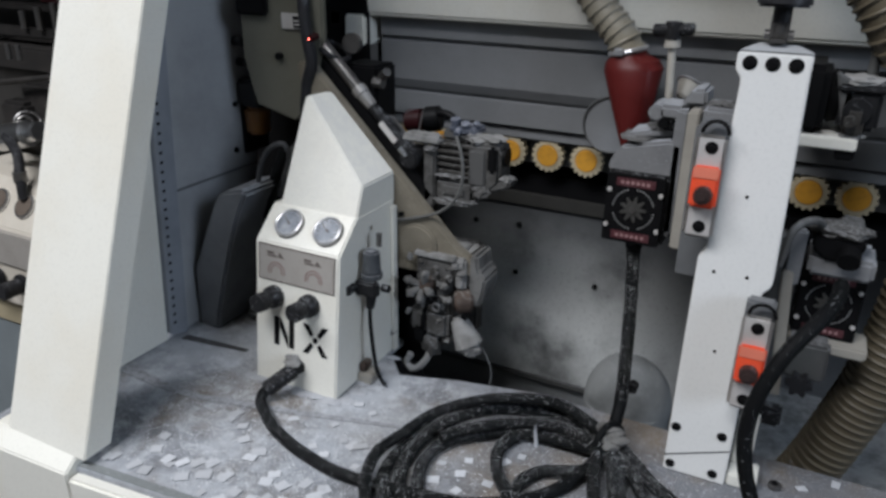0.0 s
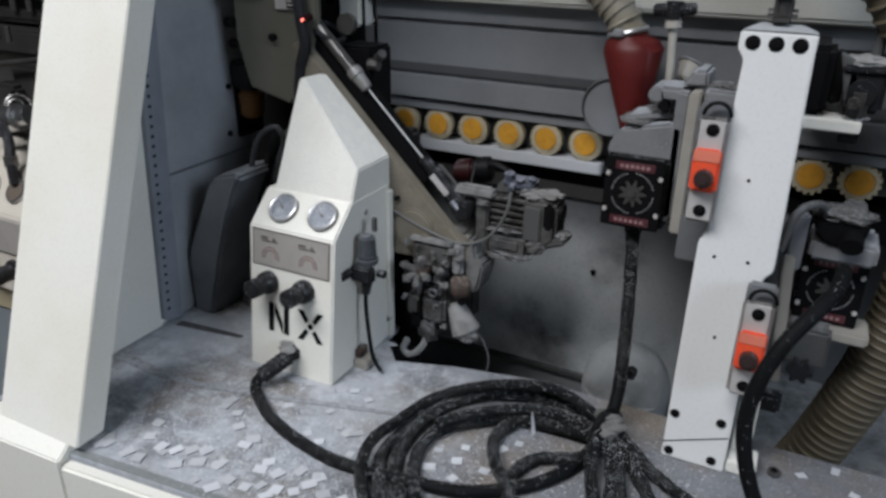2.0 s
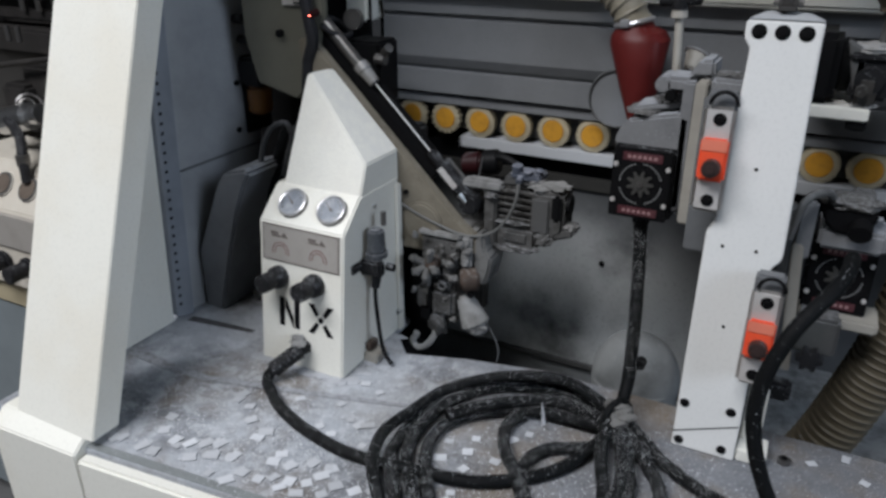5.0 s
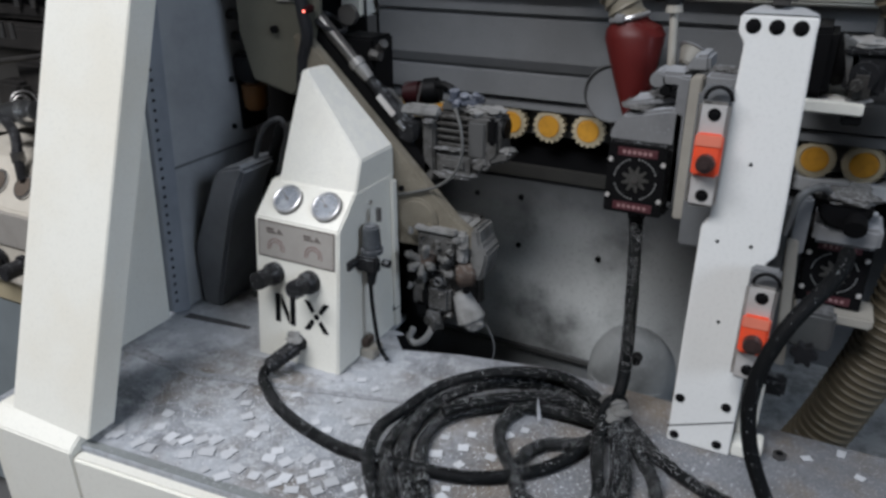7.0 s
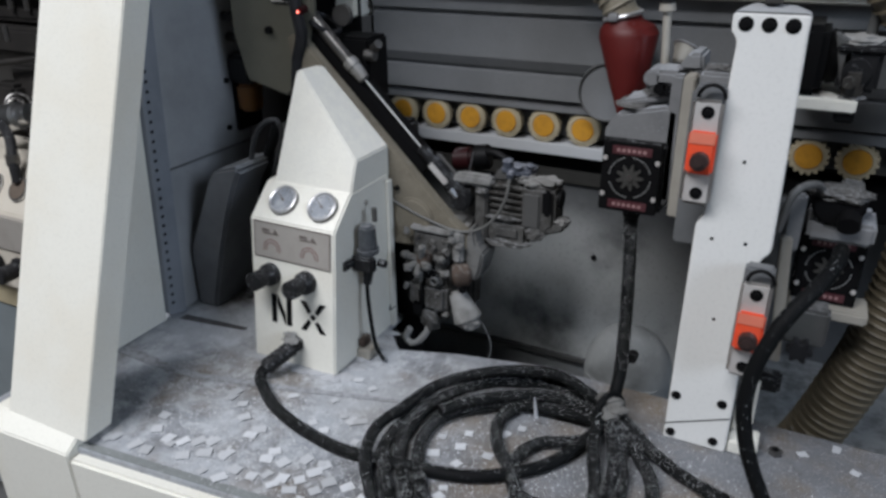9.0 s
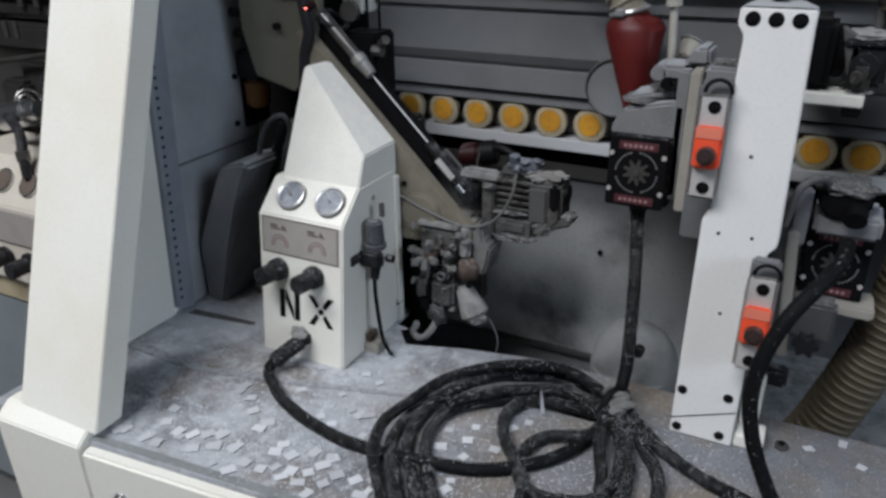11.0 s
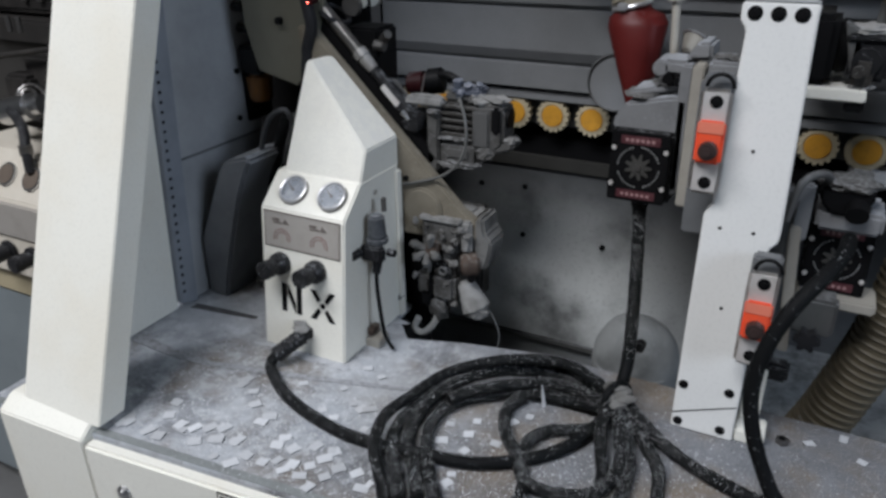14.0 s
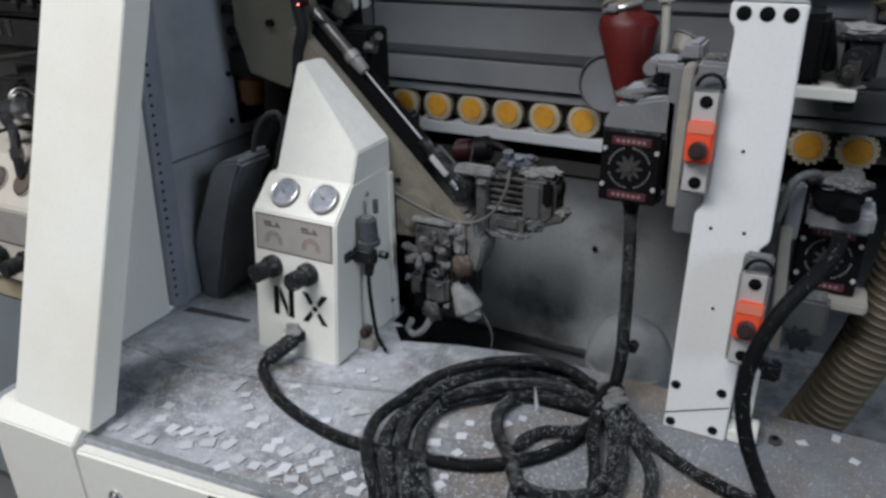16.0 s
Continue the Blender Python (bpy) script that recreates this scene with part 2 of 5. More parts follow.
def sheet_material():
    """Dark steel with blown dust; pale haze and the shade above are painted in."""
    m = bpy.data.materials.new("dust_haze_sheet")
    m.use_nodes = True
    nt = m.node_tree
    b = nt.nodes["Principled BSDF"]
    vec = nt.nodes.new("ShaderNodeTexCoord").outputs["Object"]
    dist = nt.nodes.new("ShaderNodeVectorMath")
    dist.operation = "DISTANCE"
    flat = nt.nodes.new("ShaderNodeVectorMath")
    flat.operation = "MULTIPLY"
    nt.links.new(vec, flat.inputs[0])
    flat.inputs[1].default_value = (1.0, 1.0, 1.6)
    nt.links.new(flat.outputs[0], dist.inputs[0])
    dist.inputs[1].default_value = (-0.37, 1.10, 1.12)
    # painted haze: pale low on the sheet, fading out to painted shade
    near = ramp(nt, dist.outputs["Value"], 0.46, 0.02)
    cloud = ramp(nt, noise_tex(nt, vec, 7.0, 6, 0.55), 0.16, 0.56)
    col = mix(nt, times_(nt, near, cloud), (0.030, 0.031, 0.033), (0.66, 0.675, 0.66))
    col = mix(nt, times_(nt, ramp(nt, noise_tex(nt, vec, 150, 3), 0.5, 0.75), 0.25), col, (0.05, 0.05, 0.05))
    nt.links.new(col, b.inputs["Base Color"])
    b.inputs["Roughness"].default_value = 0.85
    b.inputs["Specular IOR Level"].default_value = 0.2
    return m


SHEET = sheet_material()
LED = bpy.data.materials.new("red_led")
LED.use_nodes = True
LED.node_tree.nodes["Principled BSDF"].inputs["Emission Color"].default_value = (1, 0.12, 0.08, 1)
LED.node_tree.nodes["Principled BSDF"].inputs["Emission Strength"].default_value = 9


# ---- mesh helpers ----
def part(name, bm, material, parent=None, label=""):
    """One mesh object from a bmesh, under a thing or a part."""
    me = bpy.data.meshes.new(name)
    bmesh.ops.recalc_face_normals(bm, faces=bm.faces)
    bm.to_mesh(me)
    bm.free()
    for p in me.polygons:
        p.use_smooth = True
    me.set_sharp_from_angle(angle=radians(26))
    me.materials.append(material)
    o = new(name, me)
    o.parent = parent
    return tagged(o, label)


def thing(name, label, category, m=None, group="", kind=""):
    o = new(name)
    o.empty_display_size = 0.02
    if m is not None:
        o.matrix_basis = m
    return tagged(o, label, category, group, kind)


def box(x0, x1, y0, y1, z0, z1, bevel=0.002, bm=None, m=None, seg=2):
    bm = bm or bmesh.new()
    t = Matrix.Translation(((x0 + x1) / 2, (y0 + y1) / 2, (z0 + z1) / 2)) @ Matrix.Diagonal((abs(x1 - x0), abs(y1 - y0), abs(z1 - z0), 1))
    vs = bmesh.ops.create_cube(bm, size=1, matrix=(m or Matrix()) @ t)["verts"]
    if bevel:
        es = list({e for v in vs for e in v.link_edges})
        bmesh.ops.bevel(bm, geom=es, offset=bevel, segments=seg, affect="EDGES")
    return bm


def prism(poly, a0, a1, axis="y", bevel=0.002, bm=None):
    """A polygon (in xz for axis y, yz for axis x, xy for axis z), extruded from a0 to a1."""
    bm = bm or bmesh.new()
    put = {"y": lambda u, v, a: (u, a, v), "x": lambda u, v, a: (a, u, v), "z": lambda u, v, a: (u, v, a)}[axis]
    lo = [bm.verts.new(put(u, v, a0)) for u, v in poly]
    hi = [bm.verts.new(put(u, v, a1)) for u, v in poly]
    fs = [bm.faces.new(lo), bm.faces.new(hi[::-1])]
    n = len(poly)
    for i in range(n):
        fs.append(bm.faces.new((lo[i], hi[i], hi[(i + 1) % n], lo[(i + 1) % n])))
    if bevel:
        bmesh.ops.recalc_face_normals(bm, faces=fs)
        es = list({e for f in fs for e in f.edges})
        bmesh.ops.bevel(bm, geom=es, offset=bevel, segments=2, affect="EDGES")
    return bm


def rod(p, q, r0, r1=None, seg=20, bevel=0.0, bm=None):
    """A round bar or cone from p to q."""
    bm = bm or bmesh.new()
    p, q = Vector(p), Vector(q)
    d = q - p
    m = Matrix.Translation((p + q) / 2) @ d.to_track_quat("Z", "Y").to_matrix().to_4x4()
    vs = bmesh.ops.create_cone(bm, cap_ends=True, segments=seg, radius1=r0, radius2=r0 if r1 is None else r1, depth=d.length, matrix=m)["verts"]
    if bevel:
        es = [e for e in {e for v in vs for e in v.link_edges} if any(len(f.verts) > 4 for f in e.link_faces)]
        bmesh.ops.bevel(bm, geom=es, offset=bevel, segments=2, affect="EDGES")
    return bm


def ring(c, normal, r, thick, seg=32, sides=8, bm=None, turn=1.0):
    """A torus, or a part of one."""
    bm = bm or bmesh.new()
    q = Vector(normal).to_track_quat("Z", "Y").to_matrix()
    full = turn >= 1
    rows = []
    for i in range(seg if full else seg + 1):
        a = 2 * math.pi * turn * i / seg
        row = []
        for j in range(sides):
            b = 2 * math.pi * j / sides
            rr = r + thick * math.cos(b)
            row.append(bm.verts.new(Vector(c) + q @ Vector((rr * math.cos(a), rr * math.sin(a), thick * math.sin(b)))))
        rows.append(row)
    for i in range(seg):
        a, b = rows[i], rows[(i + 1) % len(rows)]
        for j in range(sides):
            bm.faces.new((a[j], b[j], b[(j + 1) % sides], a[(j + 1) % sides]))
    return bm


def spline(pts, step=0.008):
    """Points along a smooth curve through pts."""
    ps = [Vector(p) for p in pts]
    ps = [2 * ps[0] - ps[1]] + ps + [2 * ps[-1] - ps[-2]]
    out = []
    for i in range(1, len(ps) - 2):
        a, b, c, d = ps[i - 1:i + 3]
        n = max(2, int((c - b).length / step))
        for k in range(n):
            t = k / n
            out.append(0.5 * (2 * b + (c - a) * t + (2 * a - 5 * b + 4 * c - d) * t * t + (3 * b - a - 3 * c + d) * t ** 3))
    out.append(ps[-2])
    return out


def tube(pts, r, sides=12, step=0.008, rib=0.0, pitch=0.012, wobble=0.0, bm=None):
    """A cable or hose along a curve; rib: height of its rings, pitch apart."""
    bm = bm or bmesh.new()
    path = spline(pts, step if not rib else pitch / 6)
    up = Vector((0.13, 0.21, 0.97))
    rows, run = [], 0.0
    for i, p in enumerate(path):
        a, b = path[max(0, i - 1)], path[min(len(path) - 1, i + 1)]
        d = (b - a).normalized()
        u = (up - d * up.dot(d)).normalized()
        v = d.cross(u)
        up = u
        if i:
            run += (p - path[i - 1]).length
        rr = r + (rib * (0.5 + 0.5 * math.cos(2 * math.pi * run / pitch)) if rib else 0)
        row = []
        for j in range(sides):
            w = 2 * math.pi * j / sides
            k = rr * (1 + wobble * noise.noise(p * 90 + Vector((math.cos(w), math.sin(w), 0)) * 1.3))
            row.append(bm.verts.new(p + (u * math.cos(w) + v * math.sin(w)) * k))
        rows.append(row)
    for a, b in zip(rows, rows[1:]):
        for j in range(sides):
            bm.faces.new((a[j], b[j], b[(j + 1) % sides], a[(j + 1) % sides]))
    bm.faces.new(rows[0])
    bm.faces.new(rows[-1][::-1])
    return bm


def lump(c, size, seed, rough=0.35, sub=3, bm=None):
    """An uneven clump of caked dust."""
    bm = bm or bmesh.new()
    vs = bmesh.ops.create_icosphere(bm, subdivisions=sub, radius=1)["verts"]
    for v in vs:
        n = noise.noise(v.co * 1.7 + Vector((seed, seed * 2.3, 0))) + 0.5 * noise.noise(v.co * 4.1 + Vector((seed, 0, 3)))
        v.co = Vector(c) + Vector([a * s * (1 + rough * n) for a, s in zip(v.co, size)])
    return bm


def join(*bms):
    out = bmesh.new()
    for b in bms:
        me = bpy.data.meshes.new("tmp")
        b.to_mesh(me)
        b.free()
        out.from_mesh(me)
        bpy.data.meshes.remove(me)
    return out



# ---- the hall ----
tagged(part("floor", box(-8, 8, -7, 7, -0.1, 0, 0), CONCRETE), "grey concrete workshop floor with dust", "floor", kind="structure")
tagged(part("wall_north", box(-8, 8, 7, 7.2, 0, 5.2, 0), HALL), "plain grey plastered hall wall", "wall", kind="structure")
tagged(part("wall_south", box(-8, 8, -7.2, -7, 0, 5.2, 0), HALL), "plain grey plastered hall wall", "wall", kind="structure")
tagged(part("wall_west", box(-8.2, -8, -7, 7, 0, 5.2, 0), HALL), "plain grey plastered hall wall", "wall", kind="structure")
tagged(part("wall_east", box(8, 8.2, -7, 7, 0, 5.2, 0), HALL), "plain grey plastered hall wall", "wall", kind="structure")
tagged(part("ceiling", box(-8, 8, -7, 7, 5.2, 5.4, 0), HALL), "plain grey hall ceiling", "ceiling", kind="structure")

# ---- machine base: table, skirt, pit ----
base = thing("machine_table", "cream steel machine base with a dusty grey table sheet", "machine base")


def edge_y(x):
    """The table's front edge, slightly out of square."""
    return 0.411 + 0.088 * (x + 0.756)


part("tabletop", prism([(-0.95, edge_y(-0.95)), (0.7, edge_y(0.7)), (0.7, 0.858), (-0.28, 0.857), (-0.40, 0.832), (-0.49, 0.803), (-0.54, 0.86), (-0.54, 1.09), (-0.95, 1.09)],
                       0.728, 0.740, "z", 0.0015), TABLE, base, "grey table sheet strewn with white dust")
skirt = part("front_panel", prism([(-0.748, edge_y(-0.748) - 0.020), (0.7, edge_y(0.7) - 0.020), (0.7, edge_y(0.7) - 0.001), (-0.748, edge_y(-0.748) - 0.001)],
                                  0.08, 0.7355, "z", 0.004), CREAM, base, "cream enamelled front panel")
lean = math.degrees(math.atan(0.088))
FACE = pose(-0.748, edge_y(-0.748) - 0.020, 0.7355, 0, 0, lean)


def on_face(bm):
    bm.transform(FACE)
    return bm


dome = rod((0.058, 0.001, -0.060), (0.058, -0.003, -0.060), 0.0115, 0.0105, 24)
dome = rod((0.058, -0.003, -0.060), (0.058, -0.007, -0.060), 0.0085, 0.005, 24, bm=dome)
part("bolt", on_face(dome), CHROME, skirt, "domed chrome bolt")
sign = part("sign", on_face(box(0.216, 0.353, -0.0015, 0.001, -0.050, -0.004, 0.0006)), BLACK_CLEAN, skirt, "black sign with a cream rim and bars")
for a in ((0.219, 0.350, -0.0075, -0.006), (0.219, 0.350, -0.048, -0.0465), (0.219, 0.2205, -0.0465, -0.0075), (0.3485, 0.350, -0.0465, -0.0075)):
    part("sign_rim", on_face(box(a[0], a[1], -0.0022, -0.0014, a[2], a[3], 0)), CREAM, sign)
for i in range(5):
    part("sign_bar", on_face(box(0.228 + 0.024 * i, 0.234 + 0.024 * i, -0.0022, -0.0014, -0.042, -0.013, 0)), CREAM, sign)
part("front_strip", prism([(-0.95, edge_y(-0.95) + 0.001), (0.7, edge_y(0.7) + 0.001), (0.7, edge_y(0.7) + 0.013), (-0.95, edge_y(-0.95) + 0.013)], 0.7401, 0.7406, "z", 0), mat("bare_grey_edge", (0.20, 0.215, 0.215), 0.6, stain=(0.13, 0.135, 0.135), scale=30, speck=0.25, dust_rgb=(0.5, 0.51, 0.53)), base, "grey-green bare edge of the sheet")
part("side_panel", box(-0.95, -0.91, 0.46, 1.45, 0.08, 0.727, 0.003), CREAM, base)
part("back_panel", box(-0.95, 0.7, 1.45, 1.48, 0.08, 0.95, 0.003), GREY, base)
part("pit_floor", box(-0.95, 0.7, 0.50, 1.44, 0.50, 0.52, 0.002), PIT_HAZE_DUST, base, "dusty sheet at the bottom of the chip pit, paled by painted haze")
seam = prism([(-0.90, 0.600), (-0.80, 0.594), (-0.73, 0.597), (-0.57, 0.636), (-0.42, 0.678), (-0.42, 0.686), (-0.57, 0.647), (-0.73, 0.611), (-0.80, 0.611), (-0.90, 0.622)], 0.7402, 0.7412, "z", 0)
part("joint_strip", seam, mat("dark_joint", (0.15, 0.152, 0.158), 0.9, scale=30, dust=0.7, dust_rgb=(0.34, 0.35, 0.37)), base, "dark joint in the table sheet")
part("joint_strip", prism([(-0.880, 0.722), (-0.82, 0.730), (-0.752, 0.740), (-0.752, 0.749), (-0.82, 0.744), (-0.880, 0.738)], 0.7402, 0.7410, "z", 0), mat("black_slot", (0.06, 0.06, 0.063), 0.9, scale=30, dust=0.25), base, "dark slot in the table sheet")

# ---- back of the working space ----
back = thing("guide_wall", "grey steel sheet with dust and painted haze below the feed track", "metal sheet")
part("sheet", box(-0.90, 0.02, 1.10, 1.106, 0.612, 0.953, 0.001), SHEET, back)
part("lower_lip", prism([(1.098, 0.600), (1.098, 0.6105), (1.101, 0.6115), (1.116, 0.6115), (1.116, 0.600)], -0.90, 0.02, "x", 0.001), GREY_DUSTY, back, "bent lip along the lower edge")
part("plinth", box(-0.90, 0.02, 1.112, 1.118, 0.521, 0.595, 0.001), PIT_HAZE_DUST, back)
part("edge_strip", box(-0.90, 0.02, 1.094, 1.104, 0.9535, 0.976, 0.001), STEEL_STRIP, back, "bare steel strip along the top edge")
for hx, hz in ((-0.410, 0.914), (-0.495, 0.909), (-0.411, 0.820), (-0.262, 0.823)):
    part("bolt", rod((hx, 1.104, hz), (hx, 1.096, hz), 0.0048, seg=12, bevel=0.001), BLACK_CLEAN, back)
track = thing("feed_track", "black feed chain track under the boards", "conveyor track")
part("rail", box(-5.6, 2.6, 1.112, 1.40, 0.955, 1.003, 0.002), BLACK_CLEAN, track)
part("chain_bed", box(-5.6, 2.6, 1.18, 1.38, 1.0035, 1.0055, 0.0005), BLACK_CLEAN, track)

beam = thing("pressure_beam", "grey aluminium pressure beam with long grooves", "machine beam")
part("extrusion", prism([(1.078, 1.078), (1.078, 1.094), (1.084, 1.0945), (1.084, 1.098), (1.070, 1.0985), (1.070, 1.137), (1.077, 1.138), (1.077, 1.143), (1.072, 1.144),
                         (1.064, 1.160), (1.064, 1.224), (1.072, 1.226), (1.072, 1.230), (1.062, 1.232), (1.062, 1.262), (1.25, 1.262), (1.25, 1.078)], -0.672, 0.9, "x", 0.0007), ALU, beam)
part("end_plate", box(-0.678, -0.6725, 1.074, 1.25, 1.075, 1.262, 0.001), GREY, beam)
part("roller_rack", box(-1.1, 0.9, 1.112, 1.20, 1.028, 1.0775, 0.001), GREY, beam, "grey rack that carries the rollers")
part("cover_lip", prism([(1.040, 1.268), (1.048, 1.263), (1.25, 1.263), (1.25, 1.50), (1.10, 1.50), (1.036, 1.30)], -1.2, 0.9, "x", 0.003), CREAM, beam, "cream cover above the beam")
part("bracket", box(-0.727, -0.684, 1.03, 1.10, 1.215, 1.266, 0.004), CREAM, beam)
part("bracket", box(-0.76, -0.735, 1.035, 1.10, 1.245, 1.272, 0.004), mat("pale_pink_plastic", (0.6, 0.45, 0.42), 0.5), beam)

# hood out of view; its front edge sets how far light reaches in
hood = thing("machine_hood", "unseen grey hood added to shade the work space", "machine hood")
part("unseen_roof", box(-0.95, 0.9, 0.72, 1.55, 1.66, 1.68, 0.002), GREY, hood)
part("rear", box(-0.95, 0.9, 1.50, 1.53, 0.95, 1.66, 0.002), GREY, hood)

# ---- side wall with perforated strip ----
side = thing("side_partition", "grey partition wall with a perforated edge strip", "partition")
part("rear_sheet", box(-0.905, -0.893, 0.752, 0.976, 0.995, 1.66, 0.002), PARTITION, side)
part("lower_sheet", box(-0.908, -0.897, 0.752, 0.976, 0.741, 0.992, 0.002), PARTITION, side)
part("front_sheet", prism([(0.50, 0.741), (0.708, 0.741), (0.737, 1.20), (0.705, 1.20)], -0.906, -0.894, "x", 0.002), CREAM, side, "cream front sheet")
strip = part("edge_strip", prism([(0.711, 0.752), (0.747, 0.741), (0.790, 1.40), (0.753, 1.40)], -0.910, -0.886, "x", 0.002), mat("blue_grey_strip", (0.24, 0.26, 0.29), 0.5, scale=20), side, "blue-grey strip with a row of slots")
for i in range(36):
    z = 0.772 + 0.0155 * i
    y = 0.7185 + (z - 0.752) * 0.0648
    part("slot", box(-0.888, -0.8855, y - 0.0028, y + 0.0028, z - 0.0022, z + 0.0022, 0), BLACK_CLEAN, strip)
for y, z in ((0.938, 1.219), (0.945, 1.183)):
    g = rod((-0.893, y, z), (-0.868, y - 0.003, z), 0.0085, 0.007, 14, 0.001)
    rod((-0.874, y - 0.002, z), (-0.868, y - 0.003, z), 0.0105, seg=6, bm=g)
    part("cable_gland", g, BLACK, side)
for y, z in ((0.923, 1.112), (0.916, 1.030)):
    part("bolt", rod((-0.894, y, z), (-0.889, y, z), 0.005, seg=10), BLACK_CLEAN, side)
for z0, z1 in ((0.9935, 0.9955),):
    part("joint", box(-0.9, -0.8915, 0.754, 0.97, z0, z1, 0.0004), GREY, side)

# ---- slanting frame column with its foot ----
col = thing("frame_column", "slanting cream enamelled column of the machine front", "column")
vb = bmesh.new()
rows_ = []
for z, y in ((0.752, 0.4125), (1.75, 0.7675)):
    rows_.append([vb.verts.new(p) for p in ((-0.884, y - 0.003, z), (-0.736, y, z), (-0.736, y + 0.043, z), (-0.884, y + 0.043, z))])
for i in range(4):
    vb.faces.new((rows_[0][i], rows_[0][(i + 1) % 4], rows_[1][(i + 1) % 4], rows_[1][i]))
vb.faces.new(rows_[0])
vb.faces.new(rows_[1])
bmesh.ops.recalc_face_normals(vb, faces=vb.faces)
bmesh.ops.bevel(vb, geom=list(vb.edges), offset=0.0014, segments=2, affect="EDGES")
part("post", vb, CREAM, col)
fb = prism([(0.394, 0.08), (0.394, 0.739), (0.417, 0.757), (0.455, 0.757), (0.455, 0.08)], -0.912, -0.752, "x", 0.002)
for v in fb.verts:
    v.co.y += 0.088 * (v.co.x + 0.756) * 0.5
part("foot", fb, CREAM, col, "cream foot block with a bevelled top")


# ---- control box with gauges and knobs ----
def yface(z):
    return 0.692 + 0.115 * (z - 0.74)


def control_box():
    c = thing("control_box", "cream control box with two gauges and black knobs", "control box")
    body = part("body", prism([(yface(0.74), 0.7405), (yface(0.966), 0.966), (0.765, 1.010), (0.872, 1.010), (0.872, 0.7405)], -0.688, -0.537, "x", 0.0025), CREAM, c)
    # thin black sheet standing in for the shadow under the box
    part("base_shade", box(-0.680, -0.545, 0.70, 0.865, 0.7401, 0.7404, 0), BLACK_CLEAN, c)
    hb = bmesh.new()
    fr = [(-0.676, 1.004), (-0.5385, 1.004), (-0.5385, 1.052), (-0.643, 1.160), (-0.646, 1.164), (-0.661, 1.164), (-0.665, 1.160)]
    ridge = [-0.676, -0.5385, -0.5385, -0.655, -0.657, -0.664, -0.667]
    lo = [hb.verts.new((x, 0.768 + (z - 1.0105) * 0.42, z)) for x, (_, z) in zip(ridge, fr)]
    hi = [hb.verts.new((x, 0.876, z)) for x, z in fr]
    hb.faces.new(lo)
    hb.faces.new(hi[::-1])
    for i in range(len(fr)):
        hb.faces.new((lo[i], hi[i], hi[(i + 1) % len(fr)], lo[(i + 1) % len(fr)]))
    bmesh.ops.recalc_face_normals(hb, faces=hb.faces)
    bmesh.ops.bevel(hb, geom=list(hb.edges), offset=0.002, segments=2, affect="EDGES")
    part("top_cover", hb, CREAM_DUSTY, c, "cream sloping cover powdered with dust")
    n = Vector((0, -0.044, 0.047)).normalized()
    for gx in (-0.640, -0.571):
        p = Vector((gx, 0.7425, 0.990))
        g = rod(p - n * 0.002, p + n * 0.0045, 0.0235, 0.0225, 36, 0.001)
        ga = part("gauge", g, STEEL, c, "round pressure gauge with a chrome rim")
        part("dial", rod(p + n * 0.0046, p + n * 0.0052, 0.0195, seg=36), DIAL, ga, "grey dial face")
        part("bezel", ring(p + n * 0.0052, n, 0.0212, 0.0022, 40), WORN_CHROME, ga)
        side_ = Vector((1, 0, 0))
        upv = n.cross(side_)
        marks = bmesh.new()
        for k in range(11):
            a = radians(220 - 26 * k)
            d = side_ * math.cos(a) + upv * math.sin(a)
            rod(p + n * 0.0055 + d * 0.0135, p + n * 0.0055 + d * 0.0172, 0.0006, seg=4, bm=marks)
        d = (side_ * -0.5 + upv * 0.4).normalized()
        rod(p + n * 0.0057 - d * 0.004, p + n * 0.0057 + d * 0.013, 0.0007, seg=4, bm=marks)
        rod(p + n * 0.0052, p + n * 0.0064, 0.002, seg=10, bm=marks)
        part("needle", marks, INK, ga)
    tilt = Matrix.Translation((0, yface(0.74), 0.74)) @ pose(0, 0, 0, -math.degrees(math.atan(0.115)))

    def faced(bm):
        bm.transform(tilt)
        return bm
    lp = part("label_plate", faced(box(-0.681, -0.5425, -0.0012, 0.001, 0.168, 0.2255, 0.0005)), LABEL, c, "grey metal label plate with faded print")
    for a in ((-0.680, -0.5435, 0.1690, 0.1702), (-0.680, -0.5435, 0.2233, 0.2245), (-0.680, -0.6788, 0.1702, 0.2233), (-0.5447, -0.5435, 0.1702, 0.2233)):
        part("print_rim", faced(box(a[0], a[1], -0.0018, -0.001, a[2], a[3], 0)), INK, lp)
    for cx in (-0.6475, -0.580):
        part("print_bar", faced(box(cx - 0.017, cx - 0.004, -0.0018, -0.001, 0.2105, 0.2145, 0)), INK, lp)
        part("print_bar", faced(box(cx - 0.016, cx + 0.001, -0.0018, -0.001, 0.2065, 0.2092, 0)), INK, lp)
        part("print_arrow", faced(prism([(cx + 0.002, 0.207), (cx + 0.014, 0.2065), (cx + 0.006, 0.215)], -0.0018, -0.001, "y", 0)), INK, lp)
        for r in (0.014, 0.0095):
            arc = [(cx + q * math.cos(radians(a)), 0.184 + q * math.sin(radians(a))) for q, rng in ((r + 0.0014, range(-15, 196, 15)), (r, range(195, -16, -15))) for a in rng]
            part("print_arc", faced(prism(arc, -0.0018, -0.001, "y", 0)), RED_INK, lp)
